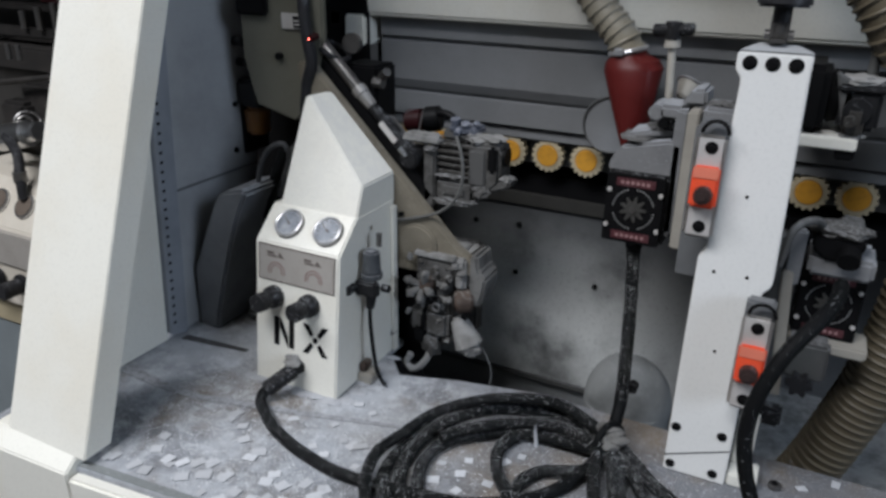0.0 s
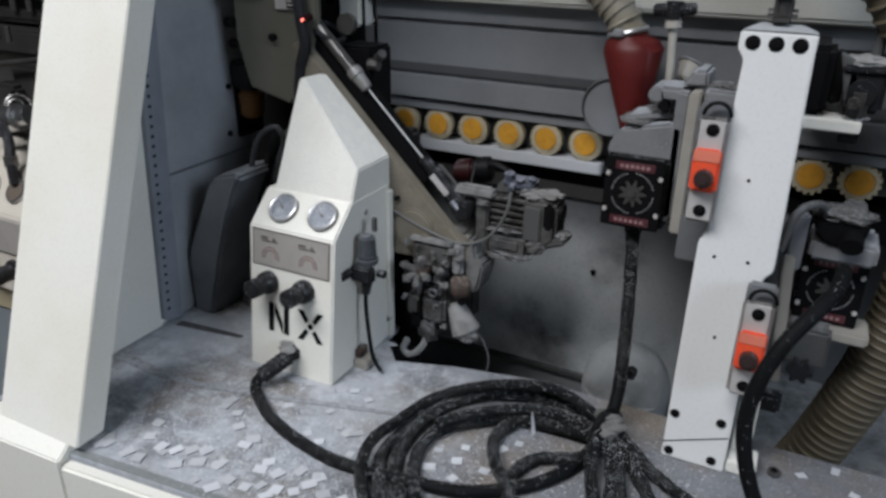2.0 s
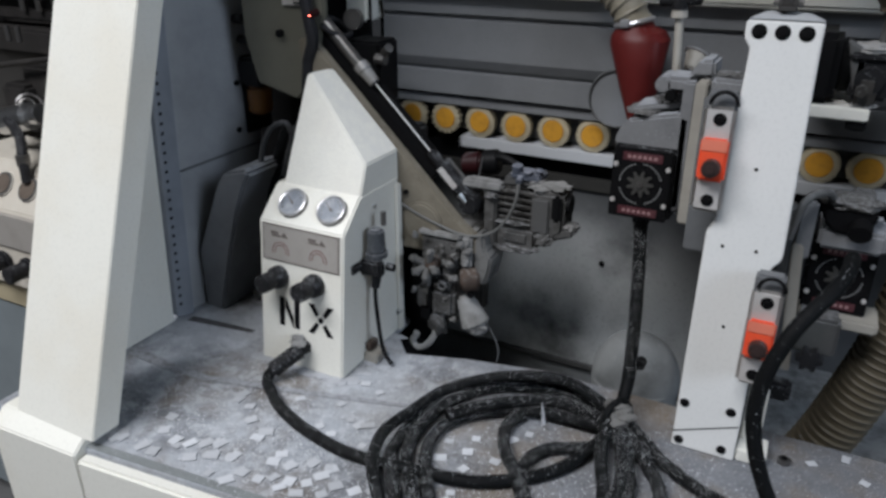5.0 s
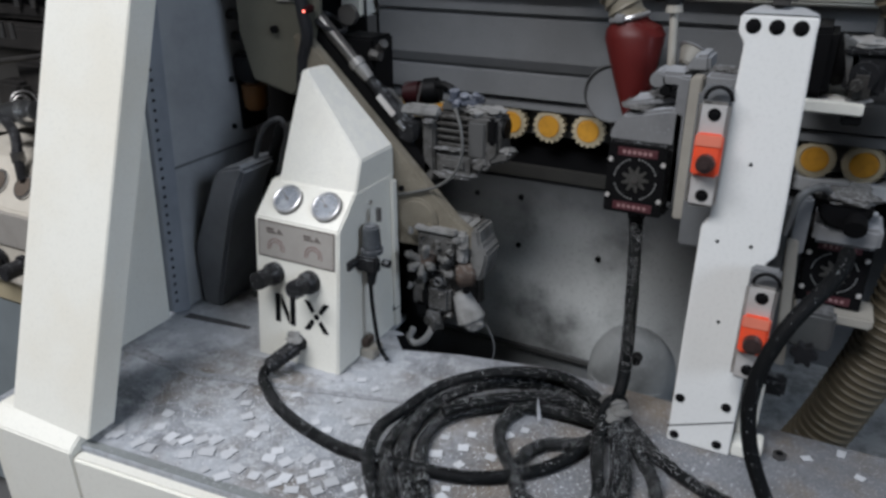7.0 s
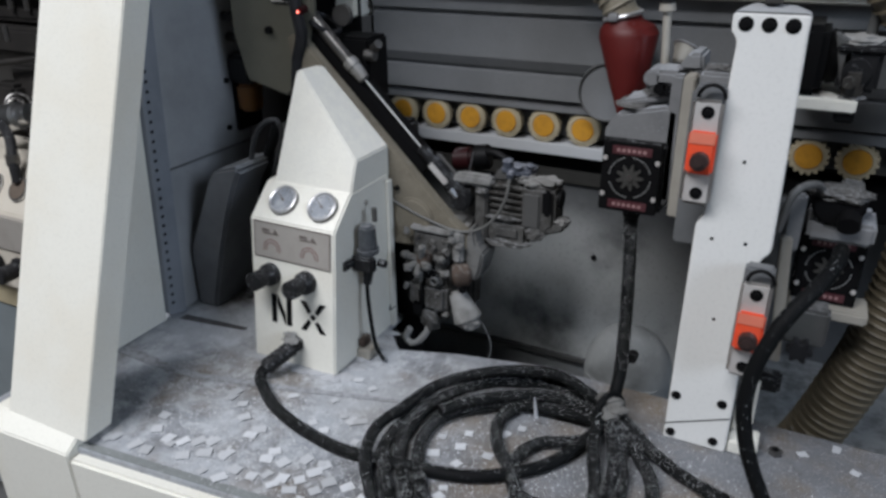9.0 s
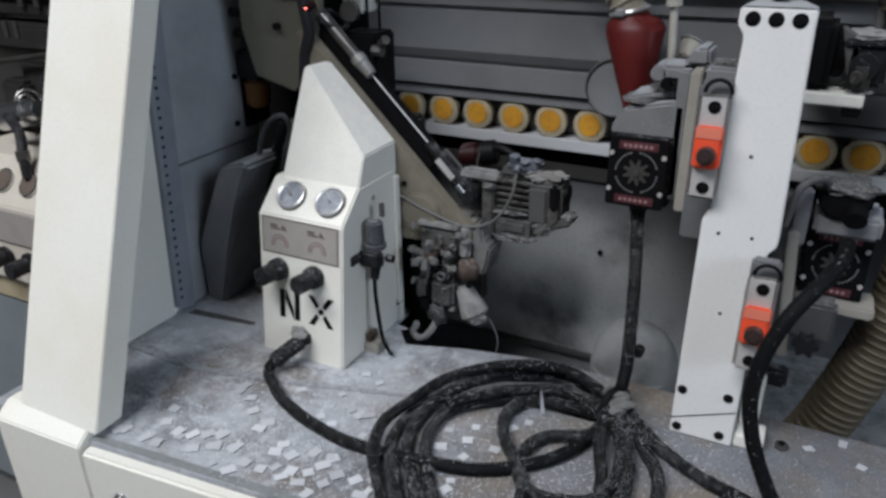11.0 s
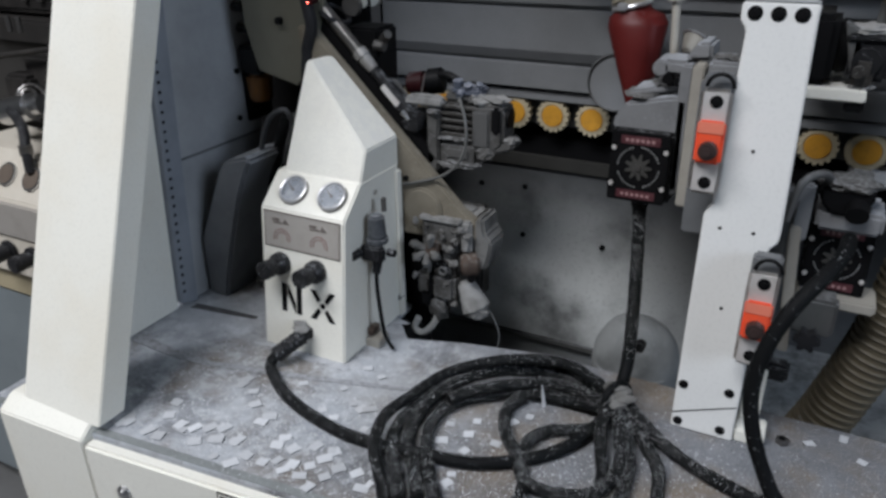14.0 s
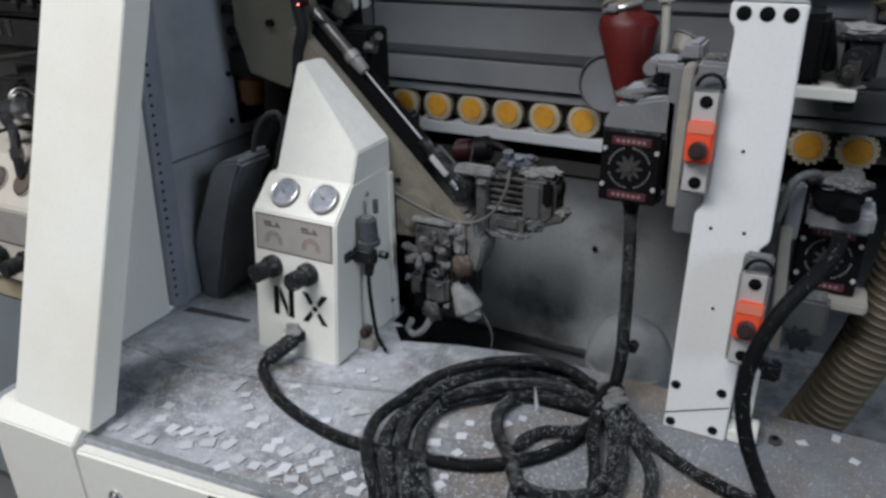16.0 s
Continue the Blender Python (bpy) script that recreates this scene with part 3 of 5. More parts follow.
    for kx in (-0.651, -0.586):
        k = rod((kx, 0.001, 0.144), (kx, -0.010, 0.144), 0.0178, 0.0172, 28, 0.001)
        rod((kx, -0.010, 0.144), (kx, -0.017, 0.144), 0.0172, 0.0125, 28, bm=k)
        kn = part("knob", faced(k), BLACK_POWDERED, c, "round black regulator knob")
        k = rod((kx, -0.015, 0.144), (kx, -0.027, 0.144), 0.0115, seg=22)
        prof = [(kx + r * math.cos(2 * math.pi * q / 40), 0.144 + r * math.sin(2 * math.pi * q / 40)) for q in range(40) for r in ((0.0140 if q % 2 else 0.0135),)]
        prism(prof, -0.043, -0.025, "y", 0.0012, k)
        part("grip", faced(k), BLACK_POWDERED, kn)
    # stencilled mark: two uprights with a slanting bar, then a cross with a dot
    s = bmesh.new()
    z0, z1 = 0.066, 0.112
    box(-0.6515, -0.6425, -0.0012, 0.001, z0, z1, 0, s)
    box(-0.6235, -0.6145, -0.0012, 0.001, z0, z1, 0, s)
    prism([(-0.6400, z1), (-0.6400, z1 - 0.016), (-0.6260, z0), (-0.6260, z0 + 0.016)], -0.0012, 0.001, "y", 0, s)
    part("stencil_mark", faced(s), BLACK_CLEAN, c, "black stencilled mark")
    s = bmesh.new()
    zc, xc = 0.0895, -0.5755
    for sx, sz in ((1, 1), (-1, 1), (1, -1), (-1, -1)):
        prism([(xc + sx * 0.0035, zc + sz * 0.009), (xc + sx * 0.0085, zc + sz * 0.0045), (xc + sx * 0.0225, zc + sz * 0.0235), (xc + sx * 0.0125, zc + sz * 0.0235)], -0.0012, 0.001, "y", 0, s)
    rod((xc, 0.001, zc), (xc, -0.0012, zc), 0.0045, seg=16, bm=s)
    part("stencil_mark", faced(s), BLACK_CLEAN, c, "black stencilled mark")
    g = rod((-0.606, 0.002, 0.040), (-0.606, -0.012, 0.040), 0.0135, 0.0125, 6, 0.001)
    rod((-0.606, -0.012, 0.040), (-0.606, -0.022, 0.040), 0.0115, 0.010, 18, 0.001, bm=g)
    gl = part("cable_gland", faced(g), BLACK_DUSTY, c)
    part("dust_cap", join(lump((-0.606, 0.682, 0.7925), (0.013, 0.010, 0.004), 4.4, 0.5), lump((-0.612, 0.690, 0.796), (0.010, 0.008, 0.004), 2.4, 0.5)), CAKED_PALE, gl, "cap of white dust")
    # small parts on the flank
    part("bolt", rod((-0.538, 0.800, 0.985), (-0.534, 0.800, 0.985), 0.0038, seg=12), CHROME, c)
    part("rear_edge", box(-0.5365, -0.531, 0.858, 0.872, 0.742, 1.0, 0.0015), CREAM_DUSTY, c, "narrow cream edge plate")
    part("rust_patch", box(-0.5365, -0.526, 0.757, 0.781, 0.7575, 0.772, 0.002), BROWN_RUST, c, "rusty pad on the foot block")
    part("foot_block", box(-0.536, -0.513, 0.752, 0.785, 0.7405, 0.757, 0.002), BEIGE, c)
    r = rod((-0.518, 0.772, 0.925), (-0.518, 0.772, 0.962), 0.0145, 0.0125, 18, 0.003)
    rod((-0.518, 0.772, 0.918), (-0.518, 0.772, 0.926), 0.0168, seg=18, bevel=0.001, bm=r)
    rg = part("air_regulator", r, mat("smoky_bowl", (0.055, 0.06, 0.066), 0.35, dust=0.5, dust_rgb=(0.30, 0.31, 0.33), speck=0.3, scale=30), c, "smoky air regulator bowl on the flank")
    r = box(-0.536, -0.500, 0.752, 0.768, 0.893, 0.917, 0.003)
    rod((-0.536, 0.750, 0.907), (-0.536, 0.732, 0.907), 0.007, seg=10, bm=r)
    rod((-0.518, 0.772, 0.893), (-0.520, 0.768, 0.868), 0.0085, 0.0065, 12, bm=r)
    rod((-0.500, 0.772, 0.905), (-0.488, 0.772, 0.905), 0.006, seg=10, bm=r)
    part("valve_body", r, BLACK_DUSTY, rg)
    part("needle_screw", rod((-0.512, 0.785, 0.965), (-0.512, 0.785, 0.985), 0.0042, seg=10), STEEL, rg)
    return c


control_box()
pw = bmesh.new()
for i in range(16):
    px = -0.690 + 0.0165 * i if i < 10 else -0.530 + 0.004 * (i % 3)
    py = 0.690 if i < 10 else 0.700 + 0.028 * (i - 10)
    lump((px, py, 0.7405), (random.uniform(0.010, 0.018), random.uniform(0.006, 0.011), random.uniform(0.0015, 0.0035)), i * 1.3, 0.5, 2, bm=pw)
tagged(part("powder_drift", pw, FLAKE_DRIFT), "low drift of white powder against the control box", "dust", kind="stuff")
tagged(part("air_tube", tube([(-0.520, 0.768, 0.870), (-0.516, 0.762, 0.845), (-0.509, 0.758, 0.80), (-0.503, 0.758, 0.765), (-0.490, 0.758, 0.746)], 0.0032, 8), RUBBER),
       "thin black air tube below the regulator", "air tube")



# ---- mounting column with its screws ----
def mounting_column():
    c = thing("mounting_column", "white steel mounting column with black screws", "machine column", pose(0, 0.770, 0.7405, -3.3))
    out = [(-0.0675, 0.0), (0.010, 0.0), (0.009, 0.262), (0.010, 0.268), (0.0175, 0.277), (0.0185, 0.284), (0.0130, 0.518), (0.0135, 0.537), (-0.062, 0.537), (-0.062, 0.520),
           (-0.060, 0.516), (-0.055, 0.510), (-0.0545, 0.504), (-0.0605, 0.312), (-0.0645, 0.304), (-0.0675, 0.300)]
    part("plate", prism(out, 0, 0.026, "y", 0.0015), WHITE, c)
    cap = prism([(-0.0615, 0.5375), (0.014, 0.5375), (0.0115, 0.5395), (-0.004, 0.5455), (-0.044, 0.5465), (-0.059, 0.5395)], 0.003, 0.034, "y", 0.0015)
    for v in cap.verts:
        v.co.y += max(0.0, v.co.z - 0.5375) * (2.0 if v.co.y < 0.015 else 0.0)
    part("cap_plate", cap, PARTITION, c, "chamfered white cap plate")

    def screw(x, z, r, name="screw"):
        b = ring((x, 0.0002, z), (0, -1, 0), r * 0.90, r * 0.13, 20, 6)
        rod((x, 0.003, z), (x, -0.0006, z), r * 0.92, seg=20, bm=b)
        rod((x, 0.0, z), (x, -0.0030, z), r * 0.66, r * 0.55, 12, bm=b)
        rod((x, -0.0025, z), (x, -0.0035, z), r * 0.33, seg=6, bm=b)
        part(name, b, BLACK_CLEAN, c)
    for x in (-0.048, -0.025, -0.002):
        screw(x, 0.526, 0.0078)
    for x, z in ((-0.059, 0.066), (-0.003, 0.069), (-0.006, 0.002 + 0.010), (-0.059, 0.010)):
        screw(x, z, 0.0062)
    for x, z in ((-0.047, 0.2845), (-0.010, 0.2845), (-0.026, 0.3795), (-0.030, 0.183)):
        part("pin_hole", rod((x, 0.002, z), (x, -0.0005, z), 0.0021, seg=10), BLACK_CLEAN, c)
    part("joint", prism([(-0.0675, 0.0205), (0.0085, 0.0505), (0.0085, 0.0520), (-0.0675, 0.0220)], -0.0006, 0.002, "y", 0), BLACK_CLEAN, c)
    cl = part("clevis", join(box(-0.034, -0.017, 0.010, 0.028, 0.5465, 0.552, 0.001), box(-0.035, -0.0305, 0.012, 0.026, 0.552, 0.576, 0.001), box(-0.0205, -0.016, 0.012, 0.026, 0.552, 0.576, 0.001),
                             rod((-0.040, 0.018, 0.556), (-0.011, 0.018, 0.556), 0.0050, seg=12), rod((-0.0255, 0.018, 0.556), (-0.0255, 0.018, 0.572), 0.007, seg=12)), STEEL, c, "steel clevis")
    part("knob", join(rod((-0.0255, 0.018, 0.568), (-0.0255, 0.018, 0.588), 0.0095, seg=14), rod((-0.0255, 0.018, 0.584), (-0.0255, 0.018, 0.602), 0.028, 0.026, 20, 0.003)), BLACK, cl, "black hand knob")
    part("foot_bracket", box(0.011, 0.047, 0.004, 0.045, 0.0, 0.018, 0.002), CREAM_DUSTY, c, "cream foot bracket")
    part("side_bracket", box(0.012, 0.036, 0.030, 0.050, 0.0185, 0.090, 0.002), CREAM_DUSTY, c, "cream side bracket")
    part("spine", box(-0.045, 0.0, 0.0265, 0.060, 0.0, 0.50, 0.003), GREY, c)
    return c


mounting_column()


# ---- position indicators ----
def indicator(m):
    c = thing("position_indicator", "aluminium position indicator with an orange window and black knob", "indicator", m, "position indicators")
    part("plate", box(-0.018, 0.016, 0.0, 0.008, -0.060, 0.060, 0.004), ALU_PLATE, c)
    w = part("window", box(-0.0155, 0.0145, -0.009, 0.0005, -0.022, 0.026, 0.003), ORANGE, c, "bright orange housing")
    part("frosted_lid", box(-0.0145, 0.0135, -0.0100, -0.0085, 0.012, 0.0255, 0.0008), mat("pale_orange", (0.70, 0.20, 0.13), 0.3, bump=0), w)
    k = rod((0, -0.008, -0.006), (0, -0.020, -0.006), 0.0105, 0.0098, 20, 0.001)
    rod((0, -0.020, -0.006), (0, -0.0225, -0.006), 0.005, seg=12, bm=k)
    part("knob", k, mat("smudged_black_knob", (0.035, 0.020, 0.018), 0.5, dust=0.15), w, "dusty black adjusting knob")
    for z in (0.046, -0.046):
        s = ring((0, -0.0002, z), (0, -1, 0), 0.0062, 0.0010, 18, 6)
        rod((0, 0.002, z), (0, -0.001, z), 0.0058, seg=16, bm=s)
        rod((0, -0.001, z), (0, -0.003, z), 0.0035, seg=6, bm=s)
        part("screw", s, BLACK_CLEAN, c)
    part("arc_spring", ring((0.002, -0.001, 0.062), (0, -1, 0), 0.014, 0.0022, 20, 8, turn=0.5), BLACK_CLEAN, c)
    part("carrier", box(-0.017, 0.015, 0.0085, 0.03, -0.055, 0.075, 0.003), GREY, c)
    return c


ind = indicator(pose(-0.0705, 0.775, 1.128, -3.3, 0, 0))
copy_thing(ind, pose(0.0125, 0.742, 0.937, -3.3, 0, 0))


# ---- trim motors ----
def trim_motor(m):
    c = thing("trim_motor", "black trim motor with faded red labels and gear emblem", "motor", m, "trim motors")
    h = 0.0365
    body = part("housing", box(-h, h, 0.0, 0.095, -0.045, 0.045, 0.004), BLACK_DUSTY, c, "black motor housing with dust")
    for i in range(7):
        part("cooling_fin", box(-h - 0.003, h + 0.003, 0.016 + 0.011 * i, 0.019 + 0.011 * i, -0.047, 0.047, 0.0005), BLACK_DUSTY, body)
    part("face", box(-0.0375, 0.0375, -0.004, -0.0003, -0.046, 0.046, 0.0015), BLACK_CLEAN, c, "matt black face plate")
    for z, w in ((0.036, 0.025), (-0.036, 0.025)):
        lb = part("label", box(-w, w, -0.0050, -0.0036, z - 0.0055, z + 0.0055, 0.0005), PINK, c, "faded red label")
        pale = mat("pale_print", (0.34, 0.20, 0.20), 0.6, bump=0)
        for i in range(6):
            part("label_bar", box(-w + 0.006 + i * 0.0066, -w + 0.010 + i * 0.0066, -0.0054, -0.0048, z - 0.002, z + 0.002, 0), pale, lb)
    em = bmesh.new()
    for k in range(40):
        if k % 10 in (0, 1):
            continue
        a, b = 2 * math.pi * k / 40, 2 * math.pi * (k + 0.62) / 40
        prism([(r * math.cos(w), 0.001 + r * math.sin(w)) for r, w in ((0.0258, a), (0.0274, a), (0.0274, b), (0.0258, b))], -0.0046, -0.0038, "y", 0, em)
    part("emblem_ring", em, mat("grey_print", (0.22, 0.22, 0.22), 0.6, bump=0), c)
    worn = mat("worn_grey_metal", (0.075, 0.073, 0.068), 0.5, 0.4, dust=0.15)
    em = part("fan_emblem", rod((0, -0.0035, 0.001), (0, -0.0062, 0.001), 0.0088, seg=20), worn, c, "grey nine-armed fan emblem")
    for k in range(9):
        a = 2 * math.pi * k / 9
        d = Vector((math.cos(a), 0, math.sin(a)))
        t = Vector((-math.sin(a), 0, math.cos(a)))
        q = [d * 0.008 + t * 0.0032, d * 0.008 - t * 0.0032, d * 0.0172 - t * 0.0013, d * 0.0172 + t * 0.0013]
        part("fan_arm", prism([(p.x, p.z + 0.001) for p in q], -0.0058, -0.0035, "y", 0), worn, em)
    part("hub", rod((0, -0.006, 0.001), (0, -0.0085, 0.001), 0.0045, seg=16, bevel=0.0006), STEEL, c)
    for x in (-0.033, 0.033):
        for z in (-0.024, 0.024):
            part("screw", rod((x, -0.0035, z), (x, -0.0065, z), 0.0034, 0.0028, 12), ALU_PLATE, c)
    part("cable_gland", join(rod((0.0, 0.03, -0.045), (0.002, 0.026, -0.062), 0.013, 0.011, 14, 0.001), rod((0.002, 0.026, -0.062), (0.003, 0.025, -0.072), 0.0095, seg=12)), BLACK_DUSTY, c)
    return c


mot = trim_motor(pose(-0.162, 0.850, 1.063, -2, 0, 0))
copy_thing(mot, pose(0.087, 0.915, 0.956, -2, 0, 0))
mb = thing("motor_bracket", "grey cast motor bracket topped with white dust", "bracket")
part("casting", prism([(-0.206, 1.106), (-0.203, 1.124), (-0.189, 1.141), (-0.130, 1.154), (-0.114, 1.150), (-0.112, 1.03), (-0.122, 1.02), (-0.200, 1.100)], 0.868, 0.95, "y", 0.004), PALE_CAST, mb)
part("upper_shelf", prism([(-0.193, 1.1435), (-0.190, 1.153), (-0.160, 1.160), (-0.129, 1.172), (-0.128, 1.1575)], 0.884, 0.945, "y", 0.003), PALE_CAST, mb, "dusted upper shelf")
dc = lump((-0.172, 0.898, 1.149), (0.026, 0.028, 0.0035), 3.1, 0.5)
lump((-0.146, 0.905, 1.164), (0.020, 0.022, 0.004), 6.4, 0.5, bm=dc)
part("dust_cap", dc, SPECKLED, mb, "heap of white dust")
part("guide_bar", box(-0.1105, -0.0965, 0.845, 0.875, 1.02, 1.198, 0.002), BEIGE, mb, "dirty beige guide bar")
part("slide_block", box(-0.128, -0.1115, 0.868, 0.93, 1.03, 1.194, 0.003), PALE_CAST, mb)
part("clamp_lever", join(box(-0.152, -0.118, 0.874, 0.930, 1.178, 1.197, 0.005), rod((-0.153, 0.874, 1.186), (-0.153, 0.925, 1.186), 0.0105, seg=18, bevel=0.002)), PALE_CAST, mb, "dusted clamp lever")
part("wedge_block", prism([(-0.127, 1.1975), (-0.113, 1.219), (-0.096, 1.220), (-0.094, 1.199)], 0.878, 0.935, "y", 0.004), PALE_CAST, mb, "slanting dusted block")
part("socket", join(rod((-0.143, 0.872, 1.174), (-0.143, 0.885, 1.174), 0.0065, seg=14), rod((-0.130, 0.872, 1.172), (-0.130, 0.885, 1.172), 0.006, seg=12)), BLACK_CLEAN, mb)
part("spindle", join(rod((-0.152, 0.95, 1.18), (-0.158, 0.955, 1.262), 0.0055, seg=14), rod((-0.158, 0.955, 1.258), (-0.159, 0.955, 1.274), 0.011, 0.009, 12)), BEIGE, mb)
part("handle", join(rod((-0.185, 0.955, 1.278), (-0.132, 0.955, 1.282), 0.008, seg=12, bevel=0.002), rod((-0.159, 0.955, 1.268), (-0.159, 0.955, 1.29), 0.011, seg=12)), BLACK_DUSTY, mb)
part("cup", join(rod((-0.139, 0.975, 1.188), (-0.133, 0.99, 1.206), 0.009, 0.018, 24, 0.002)), BEIGE, mb, "small bright metal cup")
part("cup_rim", ring((-0.133, 0.990, 1.206), (0.32, 0.6, 0.8), 0.0185, 0.0016, 32, 8), WORN_CHROME, mb)
part("side_block", box(-0.094, -0.056, 0.85, 0.92, 1.182, 1.203, 0.004), PALE_CAST, mb)
part("side_dust", lump((-0.076, 0.88, 1.204), (0.017, 0.024, 0.0035), 8.1, 0.5), SPECKLED, mb, "white dust on the block")
part("disc", rod((-0.250, 1.050, 1.125), (-0.250, 1.046, 1.125), 0.042, seg=40), ALU, mb, "pale round disc")
part("back_plate", box(-0.098, -0.040, 0.835, 0.86, 0.99, 1.185, 0.003), GREY, mb)
part("hose_ring", ring((-0.250, 1.044, 1.125), (0, -1, 0), 0.043, 0.0016, 40, 8), GREY_DUSTY, mb, "grey ring")

mb2 = thing("motor_bracket", "cream and grey lower motor bracket with dust", "bracket")
part("ledge", box(0.046, 0.142, 0.895, 0.95, 0.893, 0.909, 0.003), BEIGE, mb2)
part("top_block", box(0.052, 0.126, 0.878, 0.95, 1.006, 1.034, 0.005), PALE_CAST, mb2)
part("dust_cap", lump((0.081, 0.893, 1.0665), (0.033, 0.026, 0.009), 7.7, 0.3), SPECKLED, mb2, "heap of white dust")
part("black_clamp", join(prism([(0.050, 1.062), (0.052, 1.044), (0.066, 1.030), (0.098, 1.028), (0.109, 1.046), (0.110, 1.064)], 0.872, 0.915, "y", 0.004), rod((0.094, 0.862, 1.036), (0.094, 0.885, 1.046), 0.013, seg=14)), BLACK_CLEAN, mb2, "black bowl-shaped clamp")
part("plate", box(0.027, 0.046, 0.870, 0.885, 0.99, 1.064, 0.003), PALE_CAST, mb2)
part("guide_bar", prism([(0.040, 0.835), (0.053, 0.835), (0.039, 1.010), (0.025, 1.010)], 0.862, 0.876, "y", 0.002), BEIGE, mb2, "dirty beige guide bar")
part("slide_block", box(0.010, 0.025, 0.85, 0.89, 0.90, 1.058, 0.003), GREY_DUSTY, mb2)
part("hanger", box(0.082, 0.112, 0.960, 0.990, 0.985, 1.040, 0.003), GREY_DUSTY, mb2)
part("hanger_arm", box(0.084, 0.110, 0.945, 0.990, 1.040, 1.056, 0.003), GREY_DUSTY, mb2)
part("lower_block", box(0.048, 0.10, 0.875, 0.93, 0.86, 0.912, 0.004), GREY_DUSTY, mb2)
kn = prism([(0.072 + (0.0135 + 0.0035 * math.cos(6 * math.pi * q / 24)) * math.cos(2 * math.pi * q / 48), 0.862 + (0.0135 + 0.0035 * math.cos(6 * math.pi * q / 24)) * math.sin(2 * math.pi * q / 48)) for q in range(48)], 0.852, 0.868, "y", 0.001)
part("star_knob", kn, BLACK, mb2, "black star knob")
part("arm", box(0.02, 0.06, 0.84, 0.865, 0.80, 0.825, 0.004), BLACK_DUSTY, mb2)
part("air_pipe", tube([(0.02, 0.83, 1.03), (0.03, 0.84, 1.075), (0.05, 0.86, 1.083), (0.06, 0.88, 1.07)], 0.005, 10), GREY_DUSTY, mb2)

# ---- suction hood and hoses ----
sh = thing("suction_hood", "dark red plastic suction hood on a ribbed hose", "suction hood")
fr = bmesh.new()
secs = [((-0.226, 1.005, 1.245), 0.0225, 0.022), ((-0.224, 1.005, 1.236), 0.027, 0.026), ((-0.219, 1.004, 1.229), 0.0375, 0.033), ((-0.2155, 1.002, 1.218), 0.0415, 0.036), ((-0.2110, 0.995, 1.185), 0.0335, 0.032), ((-0.2070, 0.989, 1.155), 0.0262, 0.028), ((-0.2015, 0.982, 1.116), 0.0160, 0.022)]
rws = [[fr.verts.new((c[0] + a * math.cos(2 * math.pi * j / 28), c[1] + b * math.sin(2 * math.pi * j / 28), c[2] + 0.25 * a * math.cos(2 * math.pi * j / 28) * 0.4)) for j in range(28)] for c, a, b in secs]
for p, q in zip(rws, rws[1:]):
    for j in range(28):
        fr.faces.new((p[j], q[j], q[(j + 1) % 28], p[(j + 1) % 28]))
fr.faces.new(rws[0])
fr.faces.new(rws[-1])
part("cone", fr, RED, sh)
cb = ring((-0.2265, 1.005, 1.243), (-0.25, 0, 1), 0.0255, 0.0035, 36, 8)
box(-0.240, -0.226, 0.973, 0.983, 1.238, 1.249, 0.002, cb)
part("hose_clamp", cb, WORN_CHROME, sh, "chrome hose clamp")


def ribbed_hose(label, pts, r, pitch=0.0125, material=HOSE_SHADED):
    h = thing("ribbed_hose", label, "hose", group="suction hoses")
    w = part("hose_wall", tube(pts, r, 24, 0.01), material, h)
    line, run, last = spline(pts, 0.003), 0.0, -1.0
    for a, b in zip(line, line[1:]):
        run += (b - a).length
        if run - last > pitch:
            last = run
            part("rib", ring(a, b - a, r + 0.0004, 0.0027, 24, 6), material, w)
    return h


ribbed_hose("beige ribbed suction hose above the red hood", [(-0.2265, 1.005, 1.242), (-0.240, 1.005, 1.265), (-0.274, 1.01, 1.300), (-0.312, 1.02, 1.36), (-0.34, 1.04, 1.46), (-0.34, 1.05, 1.66)], 0.0225, material=HOSE_LIT)
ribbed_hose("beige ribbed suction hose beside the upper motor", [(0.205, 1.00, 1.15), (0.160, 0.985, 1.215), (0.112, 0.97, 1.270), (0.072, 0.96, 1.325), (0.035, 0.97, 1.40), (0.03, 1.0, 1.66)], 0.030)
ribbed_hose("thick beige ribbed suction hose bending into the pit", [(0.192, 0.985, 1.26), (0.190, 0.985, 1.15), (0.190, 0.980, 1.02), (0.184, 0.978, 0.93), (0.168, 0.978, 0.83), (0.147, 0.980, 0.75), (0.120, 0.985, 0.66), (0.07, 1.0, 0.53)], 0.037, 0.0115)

# ---- upper tool at the end of the beam ----
ut = thing("upper_motor", "black motor with dusted clamps on a cream bar", "motor")
part("housing", join(box(0.004, 0.036, 0.93, 1.03, 1.169, 1.252, 0.008), rod((0.036, 0.98, 1.210), (0.052, 0.98, 1.210), 0.034, 0.03, 24, 0.003)), BLACK_CLEAN, ut)
part("grip_block", join(box(0.058, 0.080, 0.932, 0.975, 1.169, 1.205, 0.004), rod((0.064, 0.93, 1.190), (0.064, 0.922, 1.190), 0.007, seg=12)), GRIMY, ut, "grimy clamp block")
part("dust_film", lump((0.070, 0.945, 1.170), (0.014, 0.012, 0.003), 2.9, 0.5), CAKED_PALE, ut, "white dust on the bar")
part("shield", prism([(0.040, 1.245), (0.060, 1.235), (0.066, 1.205), (0.055, 1.185)], 0.94, 0.955, "y", 0.002), GREY_DUSTY, ut)
